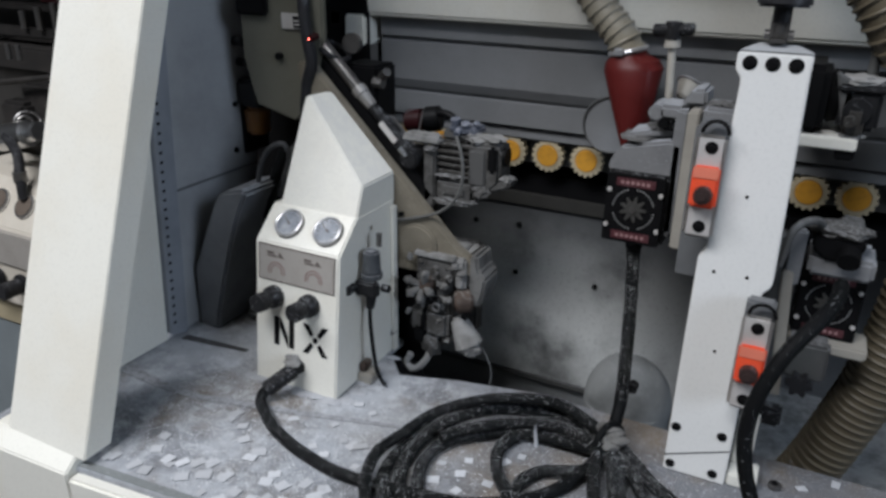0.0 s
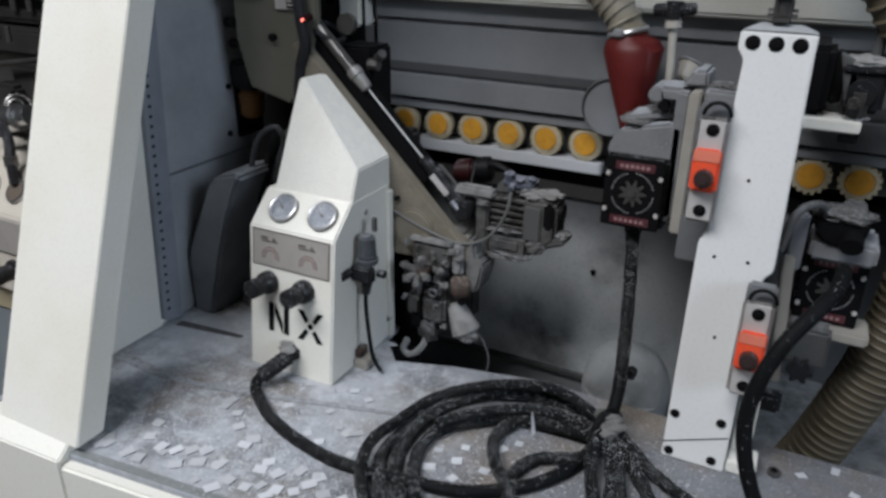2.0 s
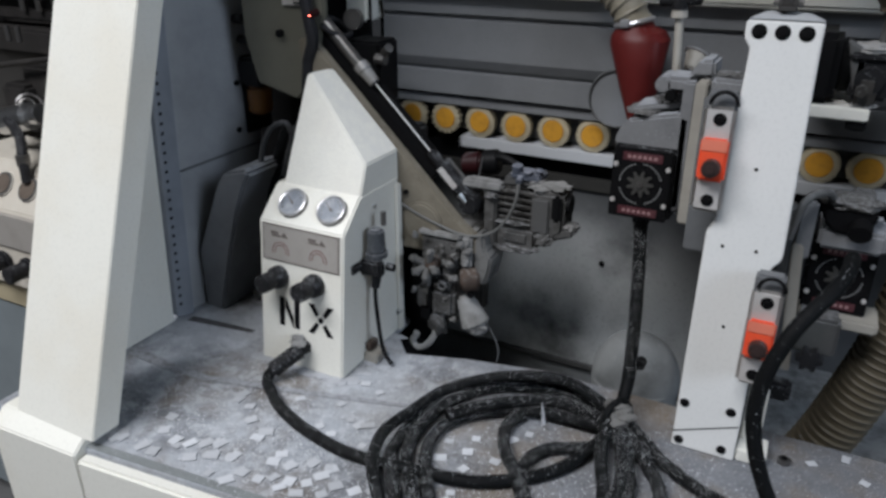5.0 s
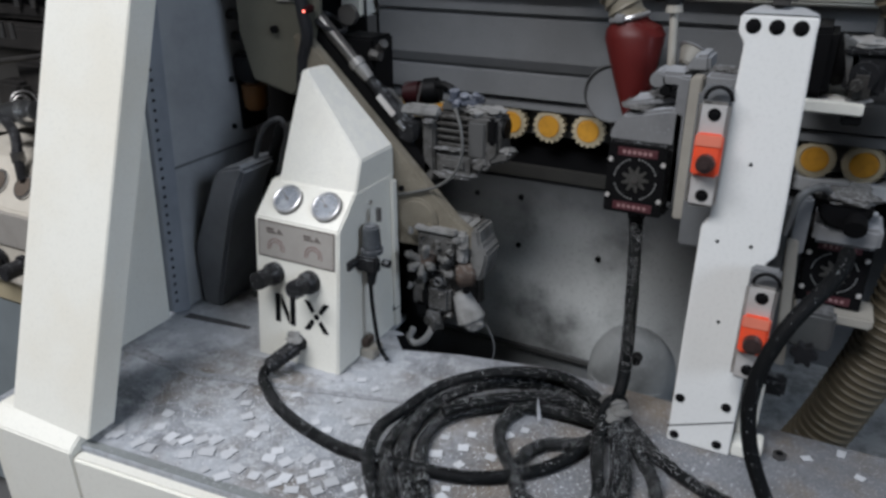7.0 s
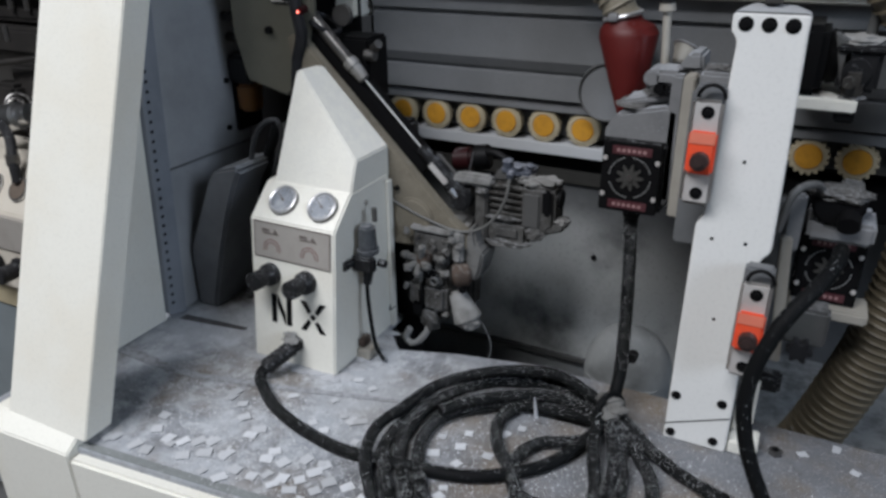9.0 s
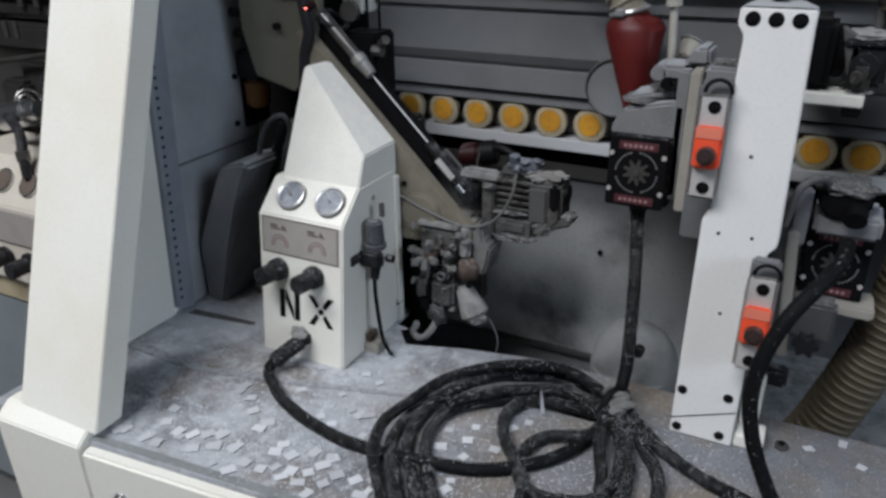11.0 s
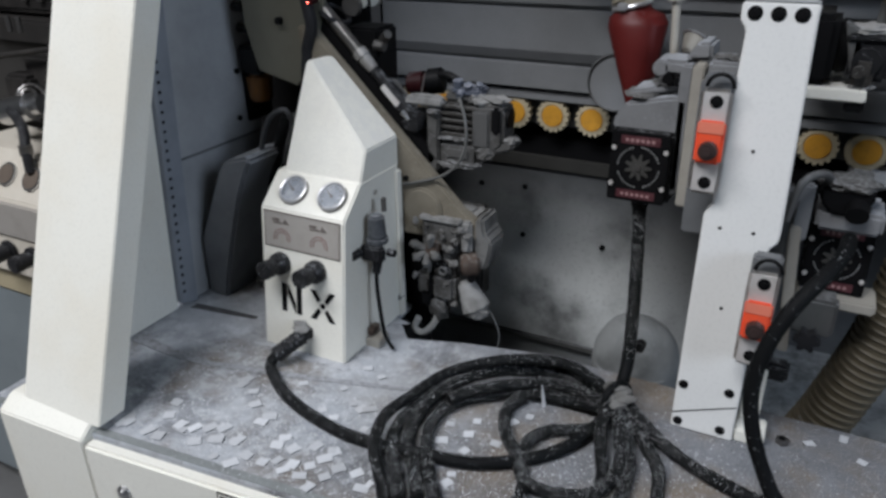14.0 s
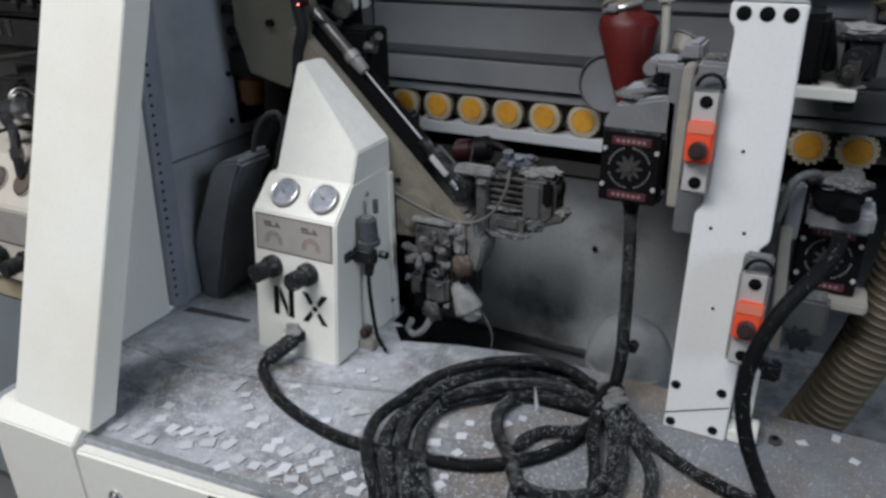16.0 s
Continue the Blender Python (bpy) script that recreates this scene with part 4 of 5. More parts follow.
part("clamp", join(box(0.050, 0.095, 0.94, 0.99, 1.176, 1.226, 0.005), rod((0.070, 0.935, 1.20), (0.070, 0.945, 1.20), 0.016, seg=16), box(0.045, 0.10, 0.935, 0.995, 1.222, 1.232, 0.003)), BLACK_DUSTY, ut)
part("dust_cap", lump((0.072, 0.965, 1.234), (0.028, 0.030, 0.006), 5.2, 0.4), CAKED_PALE, ut, "heap of white dust")
part("bar", box(0.0, 0.078, 0.93, 1.04, 1.1525, 1.168, 0.002), CREAM_DUSTY, ut, "cream bar")
part("stop", box(0.056, 0.078, 0.935, 0.97, 1.140, 1.1518, 0.002), BLACK_CLEAN, ut)
part("stud", join(rod((0.078, 0.97, 1.232), (0.079, 0.97, 1.272), 0.006, seg=12), rod((0.079, 0.97, 1.268), (0.079, 0.97, 1.282), 0.010, seg=6)), GREY_DUSTY, ut)

# ---- pressure rollers ----
WHEEL_X = [-0.694 + 0.0668 * k for k in range(10)] + [-0.026, 0.040, 0.1025, 0.170]
WHEEL_R = 0.0282
TEETH = 17


def pressure_wheel(m):
    c = thing("pressure_wheel", "cream toothed rubber pressure wheel with a yellow hub", "wheel", m, "pressure wheels")
    bm = bmesh.new()
    prof = []
    for k in range(TEETH):
        a = 2 * math.pi * k / TEETH
        s = 2 * math.pi / TEETH
        for f, r in ((-0.36, 0.0245), (-0.20, WHEEL_R), (0.20, WHEEL_R), (0.36, 0.0245)):
            prof.append((r * math.cos(a + f * s), r * math.sin(a + f * s)))
    prism(prof, -0.013, 0.001, "y", 0.0006, bm)
    t = part("tyre", bm, TYRE, c)
    part("hub", rod((0, -0.0131, 0), (0, -0.0152, 0), 0.0188, 0.0178, 32, 0.0008), HUB, c, "yellow nylon hub")
    part("cap", join(ring((0, -0.0132, 0), (0, -1, 0), 0.0205, 0.0012, 36, 6)), TYRE, t)
    part("axle", rod((0, 0.0011, 0), (0, 0.034, 0), 0.006, seg=12), STEEL, c)
    return c


wheels = []
for i, x in enumerate(WHEEL_X):
    m_ = pose(x, 1.094, 1.0525)
    wheels.append(pressure_wheel(m_) if i == 0 else copy_thing(wheels[0], m_))


# ---- boards that run through ----
def board(m):
    b = box(-1.088, 0.0, 0.0, 0.36, -0.0185, 0.0, 0.0008)
    o = tagged(part("board", b, BOARD), "white melamine furniture board passing under the wheels", "board", "boards")
    o.matrix_basis = m
    return o


BOARD_Z = 1.0245
boards = [board(pose(-2, 1.077, BOARD_Z))]
boards += [copy_thing(boards[0], pose(-3.5 - i, 1.077, BOARD_Z)) for i in (0, 1)]

# ---- end trimming unit ----
tr = thing("trimming_machine", "tan cast trimming frame covered in sawdust, with air cylinder", "machine frame")
part("wedge_plate", prism([(-0.715, 1.205), (-0.688, 1.203), (-0.431, 0.946), (-0.400, 0.925), (-0.385, 0.905), (-0.44, 0.892), (-0.60, 0.885), (-0.69, 1.0)], 0.877, 0.897, "y", 0.003), TAN, tr)
part("boss", join(rod((-0.497, 0.878, 0.938), (-0.497, 0.872, 0.938), 0.036, 0.034, 32, 0.004), rod((-0.475, 0.873, 0.930), (-0.475, 0.868, 0.930), 0.006, seg=10)), TAN, tr, "round tan boss")
part("bolt", rod((-0.525, 0.877, 0.985), (-0.525, 0.872, 0.985), 0.004, seg=8), BLACK_CLEAN, tr)
A45 = Vector((1, 0, -1)).normalized()
N45 = Vector((1, 0, 1)).normalized()


def slab45(p0, s0, s1, w0, w1, y0, y1, bevel=0.002):
    """A bar along the 45 degree slide: s along it, w across it, from p0."""
    m = Matrix(((A45.x, 0, N45.x, p0[0]), (0, 1, 0, 0), (A45.z, 0, N45.z, p0[1]), (0, 0, 0, 1)))
    return box(s0, s1, y0, y1, w0, w1, bevel, m=m)


C0 = (-0.697, 1.2455)


def on_axis(s, y=0.905):
    return (C0[0] + A45.x * s, y, C0[1] + A45.z * s)


part("slide_rail", slab45(C0, -0.05, 0.315, -0.034, -0.010, 0.898, 0.945), BLACK_CLEAN, tr, "black slide rail")
part("barrel", rod(on_axis(-0.035), on_axis(0.122), 0.0095, seg=20, bevel=0.001), STEEL, tr, "steel air cylinder barrel")
part("collar", join(rod(on_axis(0.108), on_axis(0.122), 0.0125, seg=20, bevel=0.001), rod(on_axis(0.122), on_axis(0.146), 0.0112, 0.009, 20, 0.001)), mat("worn_zinc", (0.30, 0.29, 0.275), 0.4, 0.6, dust=0.4), tr)
part("rear_joint", join(rod(on_axis(-0.06), on_axis(-0.005), 0.0125, seg=16, bevel=0.002), ring(on_axis(0.035, 0.92), (0.5, 0, 0.9), 0.026, 0.004, 24, 8)), BLACK, tr)
part("oval_lug", rod((-0.647, 0.93, 1.232), (-0.647, 0.94, 1.232), 0.016, seg=20), STEEL, tr)
part("support_post", box(-0.665, -0.600, 0.93, 0.99, 1.10, 1.20, 0.004), BLACK_CLEAN, tr)
part("fitting", join(rod((-0.590, 0.93, 1.185), (-0.575, 0.92, 1.195), 0.007, seg=10), rod((-0.605, 0.93, 1.175), (-0.588, 0.93, 1.175), 0.009, seg=8)), STEEL, tr)
# added black sheet: hides the boards and keeps the corner dark
part("dark_backing", box(-1.02, -0.682, 1.035, 1.045, 0.741, 1.65, 0.002), BLACK_CLEAN, tr, "black backing sheet in place of dark clutter")
part("stand", box(-0.66, -0.56, 0.905, 1.02, 0.52, 1.06, 0.006), BLACK_DUSTY, tr, "dark stand behind the frame")
lp = part("led", lump((-0.6795, 0.865, 1.2425), (0.0013, 0.0013, 0.0013), 1, 0, 2), LED, tr, "glowing red indicator lamp")
part("led_holder", rod((-0.680, 0.885, 1.245), (-0.6797, 0.867, 1.243), 0.006, seg=12), DARK_RED, tr)

# the carriage that slides up and down on the frame, built where it rests raised
SLIDE = Vector((0.097, 0, -0.096))
ca = thing("trimming_carriage", "grey trimming carriage caked with white dust, sliding on its rail", "trimming unit")
part("piston_rod", rod(on_axis(-0.03), on_axis(0.165), 0.0014, seg=12), POLISHED, ca, "bright piston rod")
part("rod_clevis", join(rod(on_axis(0.146), on_axis(0.172), 0.0085, seg=14, bevel=0.001), rod(on_axis(0.172), on_axis(0.252), 0.0128, seg=16, bevel=0.002), rod(on_axis(0.248, 0.89), on_axis(0.248, 0.93), 0.0165, seg=20, bevel=0.003)), BLACK_DUSTY, ca, "dark clevis")
part("clevis_strip", slab45(C0, 0.176, 0.215, -0.004, 0.006, 0.890, 0.8935, 0.001), ALU_PLATE, ca)
part("grease_nipple", rod(on_axis(0.226, 0.892), on_axis(0.242, 0.892), 0.005, 0.004, 12), CHROME, ca)
part("carriage_plate", slab45(C0, 0.165, 0.30, -0.045, -0.010, 0.9455, 0.958, 0.003), GREY_DUSTY, ca)
part("bracket", prism([(-0.499, 1.089), (-0.479, 1.089), (-0.479, 1.000), (-0.492, 0.986), (-0.499, 1.000)], 0.898, 0.945, "y", 0.003), SPECKLED, ca, "pale grey bracket plate")
bd = part("motor_body", box(-0.478, -0.424, 0.910, 0.955, 1.050, 1.104, 0.004), GRIMY, ca, "grimy ribbed motor body")
for i in range(5):
    part("rib", box(-0.4785, -0.4235, 0.904, 0.957, 1.0535 + 0.0105 * i, 1.0575 + 0.0105 * i, 0.0008), GRIMY, bd)
part("lower_body", join(box(-0.482, -0.412, 0.899, 0.950, 1.008, 1.047, 0.007), box(-0.470, -0.424, 0.896, 0.93, 1.018, 1.040, 0.005)), SPECKLED, ca, "dust-caked lower body")
part("end_block", prism([(-0.424, 1.036), (-0.412, 1.026), (-0.392, 1.030), (-0.378, 1.044), (-0.372, 1.050), (-0.372, 1.100), (-0.377, 1.108), (-0.424, 1.106)], 0.898, 0.946, "y", 0.005), SPECKLED, ca, "end block caked white with dust")
part("face_plate", box(-0.420, -0.394, 0.894, 0.899, 1.044, 1.098, 0.002), GREY_DUSTY, ca)
part("black_port", join(box(-0.391, -0.376, 0.8955, 0.901, 1.066, 1.106, 0.004), rod((-0.3725, 0.918, 1.088), (-0.367, 0.918, 1.088), 0.014, seg=18)), BLACK_CLEAN, ca)
part("foot", prism([(-0.400, 1.027), (-0.384, 1.034), (-0.357, 1.044), (-0.355, 1.056), (-0.371, 1.058), (-0.392, 1.046)], 0.900, 0.936, "y", 0.004), SPECKLED, ca)
part("top_arm", prism([(-0.546, 1.092), (-0.538, 1.106), (-0.528, 1.112), (-0.476, 1.112), (-0.471, 1.107), (-0.471, 1.097), (-0.480, 1.095), (-0.530, 1.095)], 0.899, 0.917, "y", 0.004), CAKED_PALE, ca, "dusted top arm")
part("top_plate", prism([(-0.476, 1.1045), (-0.425, 1.1065), (-0.432, 1.112), (-0.462, 1.124), (-0.470, 1.120)], 0.912, 0.950, "y", 0.003), GREY_DUSTY, ca)
vb = box(-0.464, -0.416, 0.912, 0.948, 1.114, 1.126, 0.003)
rod((-0.455, 0.922, 1.122), (-0.455, 0.919, 1.136), 0.008, seg=12, bm=vb)
rod((-0.438, 0.920, 1.120), (-0.436, 0.914, 1.132), 0.0065, seg=12, bm=vb)
rod((-0.424, 0.925, 1.120), (-0.420, 0.920, 1.133), 0.005, seg=12, bm=vb)
rod((-0.446, 0.912, 1.120), (-0.446, 0.902, 1.116), 0.005, seg=10, bm=vb)
part("valve", vb, mat("blue_grey_valve", (0.07, 0.08, 0.105), 0.6, dust=0.5, dust_rgb=(0.30, 0.31, 0.34), speck=0.35, scale=40), ca, "dusty blue-grey valve")
part("coupling", join(rod((-0.526, 0.955, 1.120), (-0.500, 0.96, 1.124), 0.020, seg=20, bevel=0.003), tube([(-0.508, 0.95, 1.132), (-0.486, 0.945, 1.136), (-0.461, 0.94, 1.128)], 0.006, 8)), BLACK_CLEAN, ca)
part("red_cap", rod((-0.558, 0.952, 1.114), (-0.527, 0.955, 1.119), 0.0185, seg=18, bevel=0.004), DARK_RED, ca, "dark red cap")
part("wire", rod((-0.515, 0.912, 1.110), (-0.514, 0.925, 1.140), 0.0013, seg=6), STEEL, ca)
for i, (c_, s_) in enumerate((((-0.402, 0.920, 1.110), (0.028, 0.020, 0.007)), ((-0.425, 0.925, 1.116), (0.012, 0.016, 0.005)), ((-0.366, 0.915, 1.056), (0.010, 0.014, 0.004)), ((-0.446, 0.902, 1.010), (0.030, 0.010, 0.007)),
                              ((-0.400, 0.898, 1.034), (0.014, 0.006, 0.010)), ((-0.489, 0.905, 1.090), (0.010, 0.014, 0.003)), ((-0.452, 0.905, 1.050), (0.026, 0.008, 0.003)))):
    part("dust_clump", lump(c_, s_, i * 3.3 + 1, 0.6), CAKED_PALE if i < 3 else SPECKLED, ca)
# the air tube swings on the valve as the carriage goes down
HINGE = Vector((-0.444, 0.900, 1.114))
swing = part("air_tube", tube([Vector(p) - HINGE for p in ((-0.444, 0.900, 1.114), (-0.430, 0.888, 1.092), (-0.424, 0.882, 1.058), (-0.432, 0.878, 1.026), (-0.458, 0.874, 1.000), (-0.505, 0.872, 0.982), (-0.560, 0.872, 0.968), (-0.625, 0.872, 0.958))], 0.0024, 8),
             CLEAR, ca, "cloudy air tube")
swing.matrix_basis = pose(*HINGE)

# lower trimming head, fixed below the frame
lo_ = thing("lower_trimming_head", "lower trimming head thickly caked with white dust", "trimming unit")
part("body", join(box(-0.494, -0.429, 0.866, 0.93, 0.874, 0.924, 0.004), box(-0.462, -0.431, 0.870, 0.93, 0.815, 0.878, 0.005)), SPECKLED, lo_)
part("top_lid", box(-0.497, -0.426, 0.862, 0.935, 0.9245, 0.932, 0.002), CAKED_PALE, lo_, "pale lid under dust")
part("cheek", join(box(-0.4275, -0.409, 0.868, 0.94, 0.878, 0.931, 0.004), rod((-0.418, 0.869, 0.918), (-0.418, 0.865, 0.918), 0.004, seg=10), rod((-0.418, 0.869, 0.888), (-0.418, 0.865, 0.888), 0.005, seg=10)), CAKED_PALE, lo_, "pale cheek plate")
part("fin", prism([(-0.408, 0.925), (-0.400, 0.940), (-0.392, 0.938), (-0.388, 0.912), (-0.377, 0.900), (-0.380, 0.878), (-0.388, 0.850), (-0.398, 0.852), (-0.407, 0.880)], 0.874, 0.93, "y", 0.004), CAKED, lo_, "uneven fin under dust")
nb = rod((-0.472, 0.868, 0.880), (-0.472, 0.848, 0.880), 0.0135, 0.011, 16, 0.002)
part("hand_screw", nb, BROWN_RUST, lo_, "rusty hand screw with knobbed arms")
for a in (75, 160, 215, 262, 340):
    d = Vector((math.cos(radians(a)), 0, math.sin(radians(a))))
    p = Vector((-0.474, 0.852, 0.880))
    k = 0.72 + 0.4 * math.sin(a * 1.7) ** 2
    arm = rod(p + d * 0.006, p + d * 0.020 * k + Vector((0, -0.005, 0)), 0.005, 0.006, 12)
    lump(p + d * 0.023 * k + Vector((0, -0.006, 0)), (0.0068, 0.0065, 0.0068), a, 0.5, 2, bm=arm)
    part("screw_arm", arm, CAKED, lo_, "pale knobbed arm")
part("dark_clamp", join(box(-0.490, -0.447, 0.868, 0.925, 0.832, 0.862, 0.004), rod((-0.452, 0.868, 0.846), (-0.452, 0.856, 0.846), 0.010, seg=16, bevel=0.002)), BLACK_DUSTY, lo_)
part("clamp_eye", ring((-0.452, 0.855, 0.846), (0, -1, 0), 0.0062, 0.0022, 18, 8), GREY_DUSTY, lo_)
part("tool_block", join(box(-0.505, -0.478, 0.862, 0.93, 0.790, 0.832, 0.006), box(-0.476, -0.434, 0.860, 0.93, 0.788, 0.834, 0.006), box(-0.500, -0.450, 0.868, 0.925, 0.762, 0.790, 0.006)), SPECKLED, lo_, "speckled split tool block")
part("tool_mouth", join(box(-0.497, -0.472, 0.858, 0.866, 0.772, 0.800, 0.004), box(-0.4785, -0.4755, 0.858, 0.87, 0.795, 0.834, 0)), BLACK_CLEAN, lo_)
part("hook", tube([(-0.504, 0.866, 0.742), (-0.509, 0.864, 0.731), (-0.510, 0.863, 0.722), (-0.499, 0.862, 0.716), (-0.483, 0.862, 0.726), (-0.471, 0.864, 0.746), (-0.464, 0.868, 0.768)], 0.0056, 12, wobble=0.3), mat("white_rubber", (0.34, 0.337, 0.325), 0.8, dust=0.4, speck=0.2), lo_, "white rubber hook")
part("tool_jaw", lump((-0.466, 0.868, 0.768), (0.016, 0.012, 0.020), 2.2, 0.4), SPECKLED, lo_)
part("knuckle", rod((-0.425, 0.868, 0.858), (-0.398, 0.880, 0.860), 0.021, 0.018, 18, 0.004), BROWN_RUST, lo_, "rusty knuckle")
part("stop_screw", rod((-0.406, 0.868, 0.840), (-0.404, 0.858, 0.839), 0.0058, seg=12, bevel=0.001), BLACK_CLEAN, lo_)
part("nozzle", join(rod((-0.424, 0.878, 0.826), (-0.398, 0.872, 0.780), 0.013, 0.0245, 18, 0.004), lump((-0.398, 0.870, 0.780), (0.019, 0.016, 0.014), 9.0, 0.25)), CAKED_PALE, lo_, "white dusted nozzle")
# black box filling the dark void beside the head
part("void_fill", box(-0.56, -0.495, 0.905, 0.97, 0.70, 0.93, 0.006), BLACK_CLEAN, lo_)
part("core", box(-0.495, -0.415, 0.925, 0.96, 0.77, 0.93, 0.005), GRIMY, lo_)
part("belt_guard", tube([(-0.574, 0.868, 0.862), (-0.572, 0.866, 0.832), (-0.560, 0.864, 0.800), (-0.536, 0.864, 0.772)], 0.0085, 10, wobble=0.15), CAKED, lo_)
part("wire", tube([(-0.395, 0.885, 0.79), (-0.372, 0.88, 0.765), (-0.362, 0.88, 0.735), (-0.368, 0.88, 0.705)], 0.0012, 6), GREY, lo_)
for i in range(34):
    c_ = (random.uniform(-0.505, -0.405), random.uniform(0.858, 0.868), random.uniform(0.775, 0.925))
    if c_[0] > -0.43 and c_[2] < 0.85:
        continue
    part("dust_clump", lump(c_, [random.uniform(0.003, 0.008) for _ in range(3)], i * 0.77, 0.7, 2), CAKED if i % 3 else GRIMY, lo_)

# ---- clutter between partition and frame ----
cp = thing("frame_plate", "cream frame plate with a small printed tag", "machine plate")
# cream plate with the recess's shade put into its paint
part("plate", prism([(-0.835, 1.66), (-0.672, 1.66), (-0.672, 1.245), (-0.700, 1.135), (-0.735, 1.105), (-0.815, 1.125), (-0.835, 1.20)], 0.892, 0.905, "y", 0.003), mat("shaded_cream_paint", (0.12, 0.117, 0.092), 0.55, stain=(0.075, 0.072, 0.055), scale=9), cp)
part("bolt", rod((-0.757, 0.893, 1.209), (-0.757, 0.884, 1.209), 0.006, seg=12), BLACK_CLEAN, cp)
tg = part("tag", box(-0.748, -0.704, 0.888, 0.8915, 1.252, 1.276, 0.0008), ALU_PLATE, cp, "small printed metal tag")
tb = box(-0.724, -0.706, 0.886, 0.8884, 1.255, 1.272, 0.0002)
part("print", tb, BLACK_CLEAN, tg)
tb = bmesh.new()
for z in (1.2585, 1.2645):
    box(-0.722, -0.708, 0.8852, 0.8862, z, z + 0.0025, 0, tb)
part("print_bars", tb, ALU_PLATE, tg)
tagged(part("cable", tube([(-0.705, 0.885, 1.60), (-0.700, 0.882, 1.34), (-0.694, 0.876, 1.28), (-0.686, 0.872, 1.235), (-0.683, 0.874, 1.205), (-0.697, 0.878, 1.17), (-0.705, 0.88, 1.12), (-0.715, 0.90, 1.07)], 0.0095, 12, wobble=0.15), BLACK), "black cable down the frame plate", "cable")
fl = thing("air_filter", "amber air filter bowl with a black head", "air filter")
part("bowl", join(rod((-0.870, 0.955, 1.055), (-0.870, 0.955, 1.105), 0.021, 0.0235, 22, 0.005)), AMBER, fl, "amber filter bowl")
part("head", box(-0.895, -0.845, 0.93, 0.98, 1.1055, 1.155, 0.006), BLACK, fl)
part("bracket", box(-0.892, -0.884, 0.935, 1.0, 1.02, 1.155, 0.002), BLACK_CLEAN, fl)
gh = thing("guard_housing", "grey bent guard housing around a blackened opening", "guard")
part("shell", prism([(-0.888, 0.7405), (-0.846, 0.7405), (-0.842, 0.766), (-0.814, 0.861), (-0.787, 0.940), (-0.768, 0.983), (-0.755, 1.006), (-0.762, 1.014), (-0.808, 1.002), (-0.824, 0.985), (-0.888, 0.850)], 0.778, 0.880, "y", 0.005), mat("dark_grey_guard", (0.125, 0.131, 0.14), 0.6, stain=(0.075, 0.079, 0.086), dust=0.6, dust_rgb=(0.28, 0.29, 0.305), scale=16, bump=0.3, spec=0.2), gh)
# added black cylinder, no motor known here; it darkens the opening
part("motor", join(rod((-0.775, 0.90, 0.86), (-0.775, 1.04, 0.86), 0.065, seg=28, bevel=0.006), rod((-0.775, 0.895, 0.86), (-0.775, 0.90, 0.86), 0.03, seg=20)), BLACK_CLEAN, gh, "black cylinder filling the shaded opening")
part("bracket", prism([(-0.80, 1.00), (-0.77, 1.05), (-0.735, 1.07), (-0.715, 1.06), (-0.735, 1.0), (-0.745, 0.90), (-0.76, 0.90)], 0.90, 0.925, "y", 0.004), GREY_DUSTY, gh)
part("bent_arm", tube([(-0.775, 0.83, 1.000), (-0.758, 0.825, 1.045), (-0.733, 0.82, 1.076), (-0.705, 0.82, 1.086), (-0.700, 0.825, 1.060), (-0.717, 0.83, 1.020), (-0.735, 0.84, 0.99)], 0.0042, 8, wobble=0.2), mat("bent_arm_grey", (0.045, 0.046, 0.048), 0.6, dust=0.5, dust_rgb=(0.14, 0.143, 0.147), spec=0.15), gh, "grey bent arm")
# solid black box in place of the shade inside the opening
part("shade_fill", box(-0.80, -0.695, 0.885, 1.05, 0.80, 0.99, 0.01), BLACK_CLEAN, gh)
part("base", box(-0.83, -0.70, 0.83, 1.05, 0.7405, 0.765, 0.008), GREY_DUSTY, gh)
tagged(part("cable", tube([(-0.745, 0.87, 1.06), (-0.765, 0.86, 1.00), (-0.785, 0.86, 0.93), (-0.765, 0.87, 0.85), (-0.74, 0.88, 0.80)], 0.009, 10, wobble=0.15), RUBBER), "dusty black cable by the guard", "cable")
cl_ = thing("block_clutter", "dark block with a blue and white label", "terminal block")
part("block", box(-0.835, -0.775, 0.88, 0.90, 1.27, 1.31, 0.004), BLACK_CLEAN, cl_)

# ---- cut duct in the pit ----
du = thing("pit_duct", "grey dusted round duct in the pit", "duct")
part("shell", join(lump((-0.158, 0.965, 0.700), (0.070, 0.06, 0.080), 2, 0.03, 4), rod((-0.158, 0.965, 0.52), (-0.158, 0.965, 0.70), 0.068, seg=36)), mat("dusty_duct", (0.20, 0.207, 0.205), 0.8, stain=(0.08, 0.083, 0.083), stain_amt=0.8, scale=14, dust=0.4, dust_rgb=(0.24, 0.245, 0.245), spec=0.15), du)
part("knob", rod((-0.134, 0.865, 0.795), (-0.134, 0.85, 0.795), 0.0075, seg=14), BLACK_DUSTY, du)

